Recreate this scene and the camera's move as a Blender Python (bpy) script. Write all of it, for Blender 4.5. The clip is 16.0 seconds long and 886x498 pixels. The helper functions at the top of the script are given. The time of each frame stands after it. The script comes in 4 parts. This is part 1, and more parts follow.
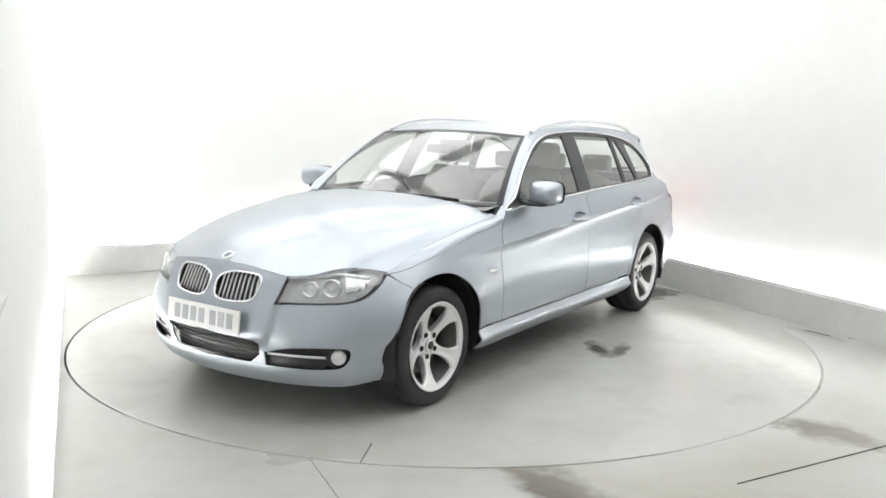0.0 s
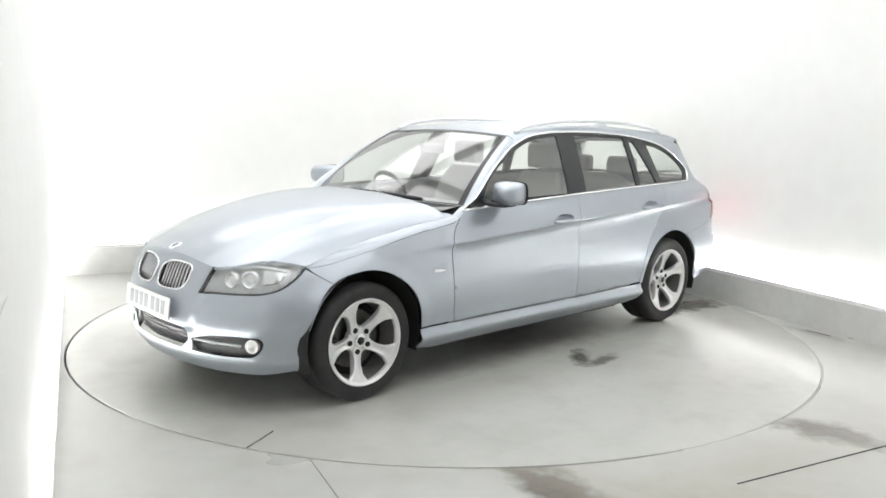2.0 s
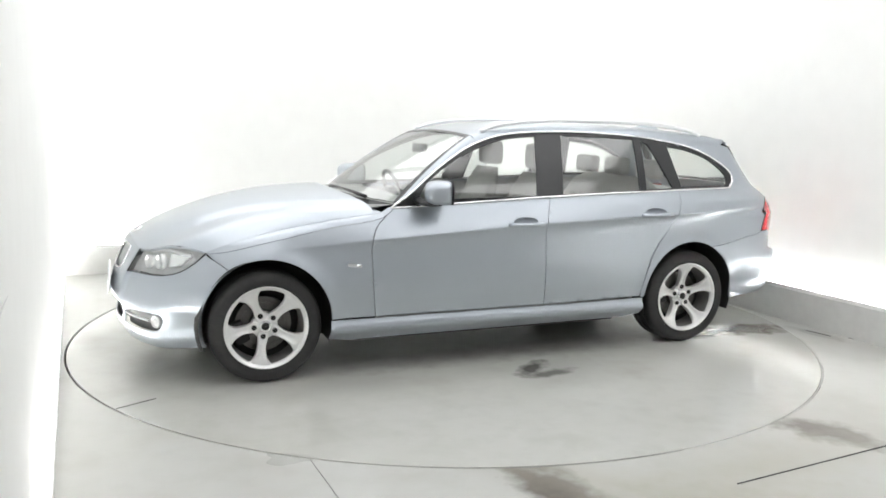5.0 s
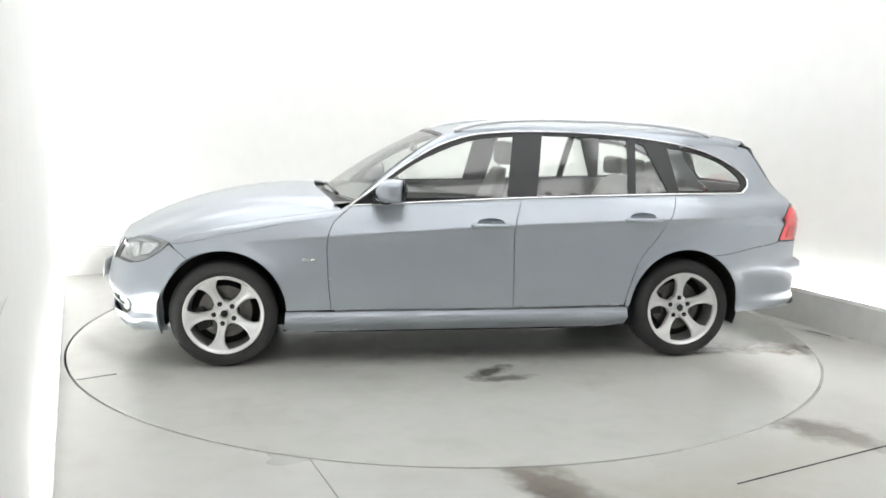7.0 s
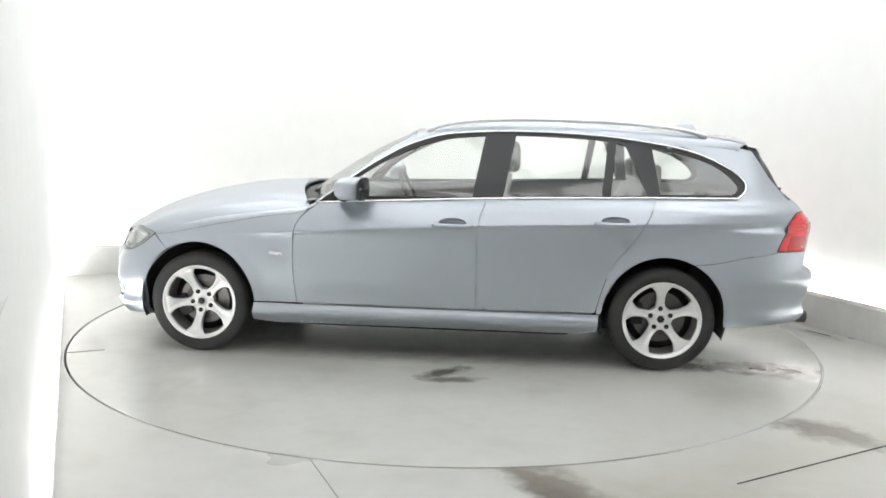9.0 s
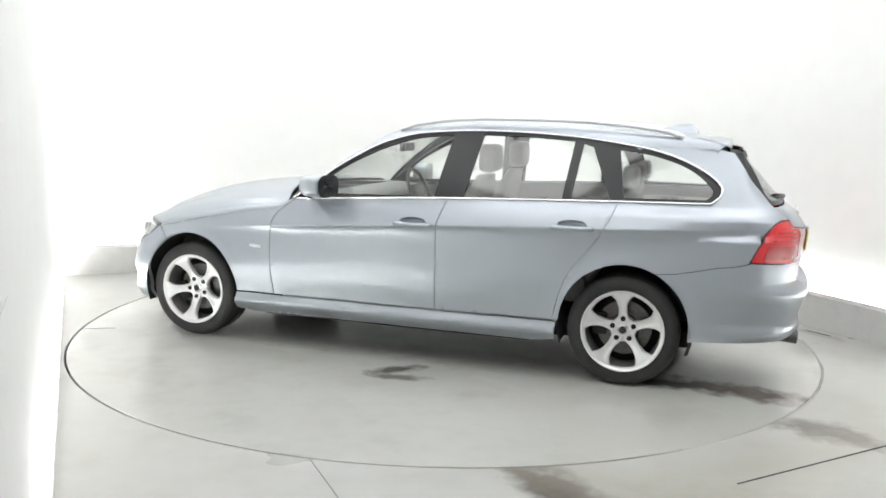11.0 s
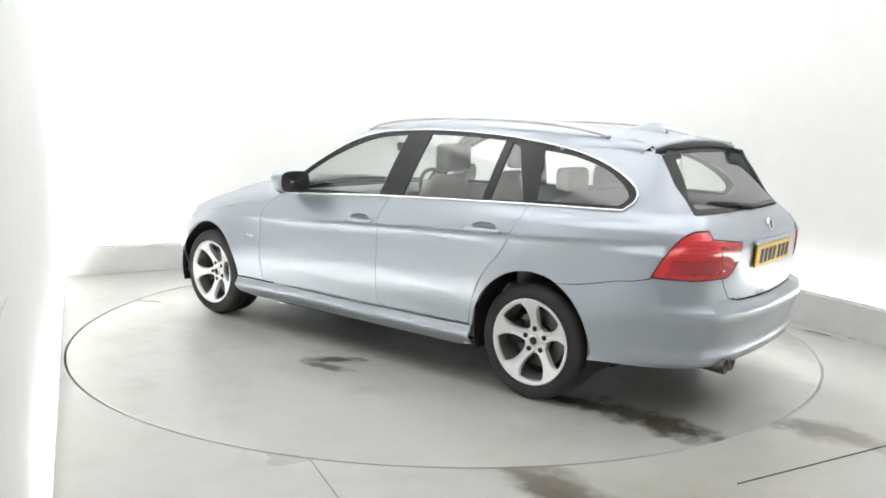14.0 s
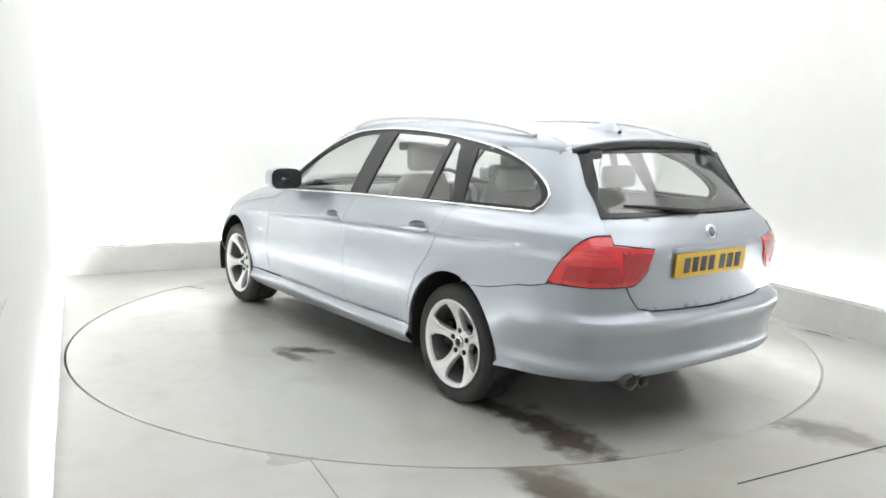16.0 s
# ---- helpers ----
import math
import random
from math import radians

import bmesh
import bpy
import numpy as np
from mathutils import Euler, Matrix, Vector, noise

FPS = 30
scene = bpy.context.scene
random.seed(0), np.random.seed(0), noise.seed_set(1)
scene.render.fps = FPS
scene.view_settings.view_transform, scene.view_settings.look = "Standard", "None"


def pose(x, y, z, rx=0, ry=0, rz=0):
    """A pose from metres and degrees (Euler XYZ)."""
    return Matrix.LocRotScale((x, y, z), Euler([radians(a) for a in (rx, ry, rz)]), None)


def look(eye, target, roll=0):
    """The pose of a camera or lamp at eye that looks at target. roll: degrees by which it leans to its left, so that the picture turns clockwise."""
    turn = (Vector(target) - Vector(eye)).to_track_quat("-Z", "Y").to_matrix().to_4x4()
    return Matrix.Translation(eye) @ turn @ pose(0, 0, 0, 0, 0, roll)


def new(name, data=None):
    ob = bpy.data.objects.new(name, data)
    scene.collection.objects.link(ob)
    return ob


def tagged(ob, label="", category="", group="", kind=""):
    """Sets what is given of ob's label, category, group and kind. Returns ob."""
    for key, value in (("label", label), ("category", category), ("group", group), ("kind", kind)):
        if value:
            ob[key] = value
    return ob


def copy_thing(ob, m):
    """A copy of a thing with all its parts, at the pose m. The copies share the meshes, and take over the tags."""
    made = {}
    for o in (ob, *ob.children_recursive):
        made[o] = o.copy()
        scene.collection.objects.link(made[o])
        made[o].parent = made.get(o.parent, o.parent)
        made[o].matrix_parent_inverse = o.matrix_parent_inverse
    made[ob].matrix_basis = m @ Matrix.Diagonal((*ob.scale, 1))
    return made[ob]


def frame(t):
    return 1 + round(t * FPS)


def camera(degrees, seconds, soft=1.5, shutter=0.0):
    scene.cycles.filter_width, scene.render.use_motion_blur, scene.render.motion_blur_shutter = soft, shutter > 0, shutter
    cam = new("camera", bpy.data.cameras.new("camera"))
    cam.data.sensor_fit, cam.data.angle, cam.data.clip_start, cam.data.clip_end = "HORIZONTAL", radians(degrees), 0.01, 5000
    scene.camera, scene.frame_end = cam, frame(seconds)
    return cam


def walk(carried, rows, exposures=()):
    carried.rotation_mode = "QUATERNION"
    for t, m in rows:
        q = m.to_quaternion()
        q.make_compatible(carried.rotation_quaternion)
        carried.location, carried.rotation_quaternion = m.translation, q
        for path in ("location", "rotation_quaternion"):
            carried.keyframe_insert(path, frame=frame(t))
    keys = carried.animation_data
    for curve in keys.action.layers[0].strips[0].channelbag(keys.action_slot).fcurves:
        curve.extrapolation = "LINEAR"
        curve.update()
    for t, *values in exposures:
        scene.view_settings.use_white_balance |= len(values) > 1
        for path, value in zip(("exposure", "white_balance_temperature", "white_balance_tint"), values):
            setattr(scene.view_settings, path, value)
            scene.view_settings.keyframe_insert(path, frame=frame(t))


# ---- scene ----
# The camera stands still on the side wall; the car turns on a turntable.
cam = camera(56.91, 16.0, 1.7)
EYE = Vector((0.0, -5.677, 1.423))
AIM = EYE + Vector((-0.0033, 0.9880, -0.1541))
walk(cam, [(0.0, look(EYE, AIM, 1.226)), (16.0, look(EYE, AIM, 1.226))], [(0.0, 0.59), (16.0, 0.59)])

# turntable angle by time, and the car's seat on the disc
TURN = [(0.0, 235.15), (0.5, 232.85), (1.0, 229.75), (1.5, 226.35), (2.0, 222.85), (3.0, 215.95), (4.0, 209.15), (5.0, 202.45), (6.5, 192.35), (7.5, 185.65),
        (8.5, 178.85), (9.0, 175.45), (11.5, 158.1), (12.5, 151.2), (13.5, 144.3), (14.5, 137.3), (15.5, 130.2), (16.0, 126.7)]
SEAT = Vector((0.053, 0.120, 0.003))
GLOW = 1.15  # strength of the ceiling light panels
WASH = 66.0  # strength of the uplighter strips behind the skirting, and of the added west one

world = bpy.data.worlds.new("studio_world")
world.use_nodes = True
world.node_tree.nodes["Background"].inputs[0].default_value = (0.9, 0.95, 1, 1)
world.node_tree.nodes["Background"].inputs[1].default_value = 0.1
scene.world = world


# ---- materials ----
def material(name, col, rough=0.5, metal=0.0, coat=0.0, grain=0.0, scale=40.0, bump=0.0, wear=0.0, wear_scale=2.0, wear_col=None):
    m = bpy.data.materials.new(name)
    m.use_nodes = True
    nt = m.node_tree
    b = nt.nodes["Principled BSDF"]
    b.inputs["Base Color"].default_value = (*col, 1)
    b.inputs["Roughness"].default_value = rough
    b.inputs["Metallic"].default_value = metal
    b.inputs["Coat Weight"].default_value = coat
    b.inputs["Coat Roughness"].default_value = 0.09
    if grain or wear or bump:
        tc = nt.nodes.new("ShaderNodeTexCoord")
        last = None
        for amount, sc, other in ((grain, scale, None), (wear, wear_scale, wear_col)):
            if not amount:
                continue
            n = nt.nodes.new("ShaderNodeTexNoise")
            n.inputs["Scale"].default_value = sc
            n.inputs["Detail"].default_value = 5.0
            nt.links.new(tc.outputs["Object"], n.inputs["Vector"])
            ramp = nt.nodes.new("ShaderNodeMapRange")
            ramp.inputs[1].default_value, ramp.inputs[2].default_value = 0.35, 0.68
            ramp.inputs[3].default_value, ramp.inputs[4].default_value = 0.0, amount
            nt.links.new(n.outputs["Fac"], ramp.inputs[0])
            mix = nt.nodes.new("ShaderNodeMix")
            mix.data_type = "RGBA"
            mix.inputs[6].default_value = (*col, 1)
            mix.inputs[7].default_value = (*(other or tuple(c * 0.55 for c in col)), 1)
            nt.links.new(ramp.outputs[0], mix.inputs[0])
            if last:
                nt.links.new(last, mix.inputs[6])
            last = mix.outputs[2]
        if last:
            nt.links.new(last, b.inputs["Base Color"])
        if bump:
            n = nt.nodes.new("ShaderNodeTexNoise")
            n.inputs["Scale"].default_value = scale
            n.inputs["Detail"].default_value = 3.0
            nt.links.new(tc.outputs["Object"], n.inputs["Vector"])
            bp = nt.nodes.new("ShaderNodeBump")
            bp.inputs["Strength"].default_value, bp.inputs["Distance"].default_value = bump, 0.002
            nt.links.new(n.outputs["Fac"], bp.inputs["Height"])
            nt.links.new(bp.outputs[0], b.inputs["Normal"])
    return m


def glass(name, tint, gloss=1.5, haze=0.0, fall=4.0):
    m = bpy.data.materials.new(name)
    m.use_nodes = True
    nt = m.node_tree
    nt.nodes.remove(nt.nodes["Principled BSDF"])
    clear, shine, face, power, scale, mix = (nt.nodes.new(k) for k in ("ShaderNodeBsdfTransparent", "ShaderNodeBsdfGlossy", "ShaderNodeLayerWeight", "ShaderNodeMath", "ShaderNodeMath", "ShaderNodeMixShader"))
    clear.inputs[0].default_value = (*tint, 1)
    shine.inputs["Roughness"].default_value = 0.03 + haze
    power.operation, scale.operation = "POWER", "MULTIPLY_ADD"
    power.inputs[1].default_value = fall
    scale.inputs[1].default_value, scale.inputs[2].default_value = 0.75, gloss
    nt.links.new(face.outputs["Facing"], power.inputs[0])
    nt.links.new(power.outputs[0], scale.inputs[0])
    nt.links.new(scale.outputs[0], mix.inputs[0])
    nt.links.new(clear.outputs[0], mix.inputs[1])
    nt.links.new(shine.outputs[0], mix.inputs[2])
    nt.links.new(mix.outputs[0], nt.nodes["Material Output"].inputs[0])
    return m


def glowing(name, col, strength):
    m = bpy.data.materials.new(name)
    m.use_nodes = True
    b = m.node_tree.nodes["Principled BSDF"]
    b.inputs["Base Color"].default_value = (*col, 1)
    b.inputs["Emission Color"].default_value = (*col, 1)
    b.inputs["Emission Strength"].default_value = strength
    return m


def stained(name, col, stains, rough=0.3):
    """Worn sealed floor. stains: rows of centre x, y, turn in degrees, half length, half width, strength, colour; one
    disc row also paints sill shade.
    """
    m = material(name, col, rough)
    nt = m.node_tree
    b = nt.nodes["Principled BSDF"]
    N, L = nt.nodes.new, nt.links.new
    tc = N("ShaderNodeTexCoord")
    big, fine, patchy = N("ShaderNodeTexNoise"), N("ShaderNodeTexNoise"), N("ShaderNodeTexNoise")
    for n, sc, det in ((big, 0.9, 4.0), (fine, 9.0, 6.0), (patchy, 2.6, 8.0)):
        n.inputs["Scale"].default_value, n.inputs["Detail"].default_value = sc, det
        L(tc.outputs["Object"], n.inputs["Vector"])

    def blend(fac, a, colour):
        mx = N("ShaderNodeMix")
        mx.data_type = "RGBA"
        L(fac, mx.inputs[0])
        if isinstance(a, tuple):
            mx.inputs[6].default_value = (*a, 1)
        else:
            L(a, mx.inputs[6])
        mx.inputs[7].default_value = (*colour, 1)
        return mx.outputs[2]

    def ranged(src, a, b2, c, d):
        r = N("ShaderNodeMapRange")
        for i, v in enumerate((a, b2, c, d)):
            r.inputs[i + 1].default_value = v
        L(src, r.inputs[0])
        return r.outputs[0]

    out = blend(ranged(big.outputs["Fac"], 0.4, 0.7, 0.0, 0.35), col, (col[0] * 0.80, col[1] * 0.80, col[2] * 0.76))
    out = blend(ranged(fine.outputs["Fac"], 0.45, 0.85, 0.0, 0.22), out, (col[0] * 0.7, col[1] * 0.7, col[2] * 0.66))
    out = blend(ranged(patchy.outputs["Fac"], 0.52, 0.78, 0.0, 0.38), out, (col[0] * 0.66, col[1] * 0.65, col[2] * 0.58))
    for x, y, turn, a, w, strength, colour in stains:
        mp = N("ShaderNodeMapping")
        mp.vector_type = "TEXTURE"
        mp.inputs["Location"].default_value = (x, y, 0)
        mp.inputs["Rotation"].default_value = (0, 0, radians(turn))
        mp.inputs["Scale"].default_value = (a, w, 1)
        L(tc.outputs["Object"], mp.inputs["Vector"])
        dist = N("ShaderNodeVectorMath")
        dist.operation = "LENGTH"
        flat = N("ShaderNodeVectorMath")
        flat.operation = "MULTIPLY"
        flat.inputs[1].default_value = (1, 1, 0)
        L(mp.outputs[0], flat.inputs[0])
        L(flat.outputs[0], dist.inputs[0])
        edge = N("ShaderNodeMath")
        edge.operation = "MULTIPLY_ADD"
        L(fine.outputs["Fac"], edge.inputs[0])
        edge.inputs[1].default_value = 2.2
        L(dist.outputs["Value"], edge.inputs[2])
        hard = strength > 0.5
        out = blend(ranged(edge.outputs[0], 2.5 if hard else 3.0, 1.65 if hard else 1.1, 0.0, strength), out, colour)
    L(out, b.inputs["Base Color"])
    L(ranged(big.outputs["Fac"], 0.3, 0.7, rough * 0.9, rough * 1.15), b.inputs["Roughness"])
    bp = N("ShaderNodeBump")
    bp.inputs["Strength"].default_value, bp.inputs["Distance"].default_value = 0.05, 0.001
    L(fine.outputs["Fac"], bp.inputs["Height"])
    L(bp.outputs[0], b.inputs["Normal"])
    return m


BROWN, DARK = (0.095, 0.074, 0.060), (0.06, 0.06, 0.055)
M_WALL = material("white_wall_paint", (0.86, 0.865, 0.85), 0.7, grain=0.05, scale=6.0, wear=0.06, wear_scale=0.8)
M_SKIRT = material("grey_skirting_paint", (0.68, 0.68, 0.665), 0.45, grain=0.12, scale=12.0, wear=0.2, wear_scale=1.5)
M_FLOOR = stained("sealed_grey_floor", (0.485, 0.488, 0.468), [
    (0.47, -2.66, -62, 0.34, 0.13, 0.95, BROWN), (1.84, -1.95, -38, 0.26, 0.12, 0.95, (0.155, 0.14, 0.12)), (2.22, -2.35, -35, 0.2, 0.12, 0.7, BROWN),
    (2.62, -0.05, -58, 0.22, 0.05, 0.6, (0.2, 0.2, 0.185)), (2.9, -0.5, -50, 0.3, 0.10, 0.3, (0.25, 0.24, 0.22)), (0.75, -2.6, -20, 0.5, 0.12, 0.5, (0.35, 0.34, 0.275)), (1.4, -2.35, 25, 0.5, 0.16, 0.5, (0.35, 0.34, 0.275)), (1.1, -2.7, 10, 0.5, 0.1, 0.45, (0.33, 0.32, 0.26)), (2.4, -1.6, 40, 0.5, 0.2, 0.35, (0.38, 0.37, 0.32))])
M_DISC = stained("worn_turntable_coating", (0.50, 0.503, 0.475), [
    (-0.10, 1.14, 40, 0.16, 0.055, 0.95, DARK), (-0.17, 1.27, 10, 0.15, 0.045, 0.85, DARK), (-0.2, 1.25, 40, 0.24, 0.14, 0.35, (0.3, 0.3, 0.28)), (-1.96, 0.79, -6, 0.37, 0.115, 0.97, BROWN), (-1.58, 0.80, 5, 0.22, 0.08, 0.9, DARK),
    # the last row paints contact shade along the sill, over dark wet marks there
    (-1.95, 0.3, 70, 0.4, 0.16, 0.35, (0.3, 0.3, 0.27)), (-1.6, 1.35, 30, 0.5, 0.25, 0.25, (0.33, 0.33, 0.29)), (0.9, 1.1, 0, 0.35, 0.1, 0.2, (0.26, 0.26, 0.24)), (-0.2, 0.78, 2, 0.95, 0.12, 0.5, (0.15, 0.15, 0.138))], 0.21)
M_UNSEEN_WALL = material("pale_grey_wall_paint", (0.52, 0.525, 0.53), 0.7, grain=0.2, scale=8.0)
M_HAIR = material("grey_joint_filler", (0.26, 0.26, 0.25), 0.7, grain=0.2, scale=20.0)
M_GAP = material("dark_gap_rubber", (0.03, 0.03, 0.03), 0.7)
M_CEIL = material("white_ceiling_paint", (0.85, 0.85, 0.85), 0.8, grain=0.05, scale=8.0)
M_WASH = [glowing("uplighter_diffuser_" + k, (1.0, 0.998, 0.985), WASH * f) for k, f in (("north", 0.98), ("east", 0.82), ("west", 0.8))]
M_LIGHT = glowing("light_diffuser", (1.0, 0.998, 1.0), GLOW)
M_PAINT = material("blue_silver_metallic_paint", (0.425, 0.462, 0.508), 0.35, 0.72, 0.5, grain=0.03, scale=220.0, wear=0.03, wear_scale=3.0)
M_BLACK = material("black_trim_plastic", (0.018, 0.019, 0.021), 0.35, grain=0.3, scale=80.0)
M_PILLAR = material("gloss_black_pillar_trim", (0.018, 0.019, 0.021), 0.30, grain=0.2, scale=30.0)
M_UNDER = material("dark_underbody", (0.02, 0.02, 0.02), 0.8, grain=0.4, scale=20.0)
M_CHROME = material("bright_chrome", (0.86, 0.87, 0.88), 0.12, 1.0, grain=0.05, scale=30.0)
M_RAIL = material("satin_aluminium", (0.80, 0.81, 0.82), 0.34, 0.6, grain=0.08, scale=90.0)
M_ALLOY = material("silver_alloy_lacquer", (0.80, 0.80, 0.80), 0.30, 0.50, 0.4, grain=0.10, scale=60.0, wear=0.12, wear_scale=9.0)
M_BARREL = material("dusty_shaded_alloy", (0.20, 0.195, 0.19), 0.55, 0.4, grain=0.4, scale=25.0, wear=0.4, wear_scale=6.0)
M_TYRE = material("black_tyre_rubber", (0.022, 0.022, 0.023), 0.72, grain=0.4, scale=45.0, bump=0.25, wear=0.3, wear_scale=7.0, wear_col=(0.05, 0.048, 0.045))
M_BRAKE = material("brake_iron", (0.15, 0.145, 0.14), 0.4, 0.9, grain=0.4, scale=50.0)
M_DARKWELL = material("dark_brake_shield", (0.022, 0.022, 0.023), 0.6, 0.3, grain=0.4, scale=30.0)
M_GLASS = glass("tinted_window_glass", (0.94, 0.97, 0.95), 0.15, 0.05, 3.5)
M_SCREEN = glass("windscreen_glass", (0.94, 0.97, 0.955), 0.16, 0.05, 3.0)
M_LENS = glass("clear_lamp_lens", (0.96, 0.97, 0.97), 0.14)
M_LAMP = material("silvered_reflector", (0.85, 0.86, 0.86), 0.22, 0.6, grain=0.15, scale=35.0)
M_LAMPBODY = material("grey_lamp_housing", (0.60, 0.61, 0.62), 0.35, 0.0, grain=0.3, scale=30.0)
M_RED = material("red_lamp_plastic", (0.74, 0.03, 0.04), 0.10, coat=1.0, grain=0.25, scale=55.0)
M_REDDARK = material("deep_red_lamp_plastic", (0.50, 0.018, 0.026), 0.10, coat=1.0, grain=0.3, scale=70.0)
M_PLATEY = material("yellow_plate", (0.80, 0.50, 0.03), 0.35, grain=0.12, scale=40.0)
M_PLATEW = material("white_plate", (0.82, 0.82, 0.80), 0.35, grain=0.08, scale=40.0)
M_INK = material("black_ink", (0.015, 0.015, 0.015), 0.5)
M_PALEINK = material("faded_grey_ink", (0.42, 0.43, 0.45), 0.5)
M_SEAT = material("light_grey_leather", (0.42, 0.42, 0.40), 0.5, grain=0.25, scale=60.0, bump=0.2)
M_DASH = material("grey_cabin_plastic", (0.26, 0.265, 0.26), 0.6, grain=0.2, scale=60.0)
M_CARD = material("grey_door_card", (0.46, 0.465, 0.45), 0.6, grain=0.2, scale=40.0)
M_HEADLINER = material("pale_headliner_cloth", (0.80, 0.80, 0.78), 0.9, grain=0.1, scale=120.0)
M_BLUE = material("blue_enamel", (0.16, 0.22, 0.32), 0.3, coat=0.8)


# ---- mesh helpers ----
def mesh(name, bm, mat, smooth=True):
    me = bpy.data.meshes.new(name)
    if smooth:
        for f in bm.faces:
            f.smooth = True
    bm.to_mesh(me)
    bm.free()
    for m in (mat if isinstance(mat, (list, tuple)) else [mat]):
        me.materials.append(m)
    return me


def part(name, bm, mat, parent=None, label="", smooth=True):
    ob = new(name, mesh(name, bm, mat, smooth))
    ob.parent = parent
    if label:
        ob["label"] = label
    return ob


def flip(bm):
    """The same mesh on the other side of the car."""
    out = bm.copy()
    for v in out.verts:
        v.co.y = -v.co.y
    bmesh.ops.reverse_faces(out, faces=out.faces)
    return out


def sharpen(bm, deg=35):
    for e in bm.edges:
        if len(e.link_faces) == 2 and e.calc_face_angle(0) > radians(deg):
            e.smooth = False
    return bm


def box(size, at=(0, 0, 0), bevel=0.0, turn=None, segs=2):
    bm = bmesh.new()
    bmesh.ops.create_cube(bm, size=1.0)
    bmesh.ops.scale(bm, vec=size, verts=bm.verts)
    if bevel:
        bmesh.ops.bevel(bm, geom=bm.edges[:], offset=bevel, segments=segs, affect="EDGES", profile=0.6)
    if turn is not None:
        bmesh.ops.transform(bm, matrix=turn, verts=bm.verts)
    bmesh.ops.translate(bm, vec=at, verts=bm.verts)
    return sharpen(bm, 50)


def loft(rows, closed=False, caps=False):
    """A skin over rows of places; each row has the same number."""
    bm = bmesh.new()
    vs = [[bm.verts.new(p) for p in r] for r in rows]
    n = len(vs[0])
    for a, b in zip(vs, vs[1:]):
        for i in range(n if closed else n - 1):
            q = (a[i], a[(i + 1) % n], b[(i + 1) % n], b[i])
            bm.faces.new(q)
    if caps:
        bm.faces.new(vs[0][::-1])
        bm.faces.new(vs[-1])
    bmesh.ops.recalc_face_normals(bm, faces=bm.faces)
    return bm


def tube(path, radius, sides=8, flat=1.0, caps=True):
    """A rod of oval section along a path of places."""
    rows, up = [], Vector((0, 0, 1))
    path = [Vector(p) for p in path]
    for i, p in enumerate(path):
        t = (path[min(i + 1, len(path) - 1)] - path[max(i - 1, 0)]).normalized()
        s = t.cross(up if abs(t.z) < 0.95 else Vector((1, 0, 0))).normalized()
        w = s.cross(t)
        r = radius[i] if isinstance(radius, (list, tuple)) else radius
        rows.append([p + s * math.cos(a) * r + w * math.sin(a) * r * flat for a in (2 * math.pi * k / sides for k in range(sides))])
    return loft(rows, True, caps)


def lathe(profile, segs=48, axis="y"):
    """Turn a profile of (radius, along) about an axis."""
    rows = []
    for k in range(segs + 1):
        a = 2 * math.pi * k / segs
        rows.append([(r * math.cos(a), y, r * math.sin(a)) for r, y in profile])
    bm = loft(rows)
    bmesh.ops.remove_doubles(bm, verts=bm.verts, dist=1e-5)
    bmesh.ops.recalc_face_normals(bm, faces=bm.faces)
    return bm


def prism(outline, y0, y1, bevel=0.0):
    """A plate with an outline in x, z, from y0 (back) to y1 (front)."""
    bm = bmesh.new()
    f = bm.faces.new([bm.verts.new((x, y0, z)) for x, z in outline])
    r = bmesh.ops.extrude_face_region(bm, geom=[f])
    top = [g for g in r["geom"] if isinstance(g, bmesh.types.BMVert)]
    bmesh.ops.translate(bm, vec=(0, y1 - y0, 0), verts=top)
    bmesh.ops.recalc_face_normals(bm, faces=bm.faces)
    if bevel:
        edges = [e for e in bm.edges if all(v in top for v in e.verts)]
        bmesh.ops.bevel(bm, geom=edges, offset=bevel, segments=2, affect="EDGES", profile=0.5)
    return sharpen(bm, 40)


# ---- the room: a box with its walls turned against the view ----
ROOM = pose(0, 0, 0, 0, 0, 25.5)
U0, U1, V0, V1, TOP = -2.576, 2.53, -5.75, 2.80, 3.15
RAD = 2.457


def put(name, bm, mat, label="", category="", smooth=False):
    ob = part(name, bm, mat, None, "", smooth)
    ob.matrix_world = ROOM
    return tagged(ob, label, category, kind="structure")


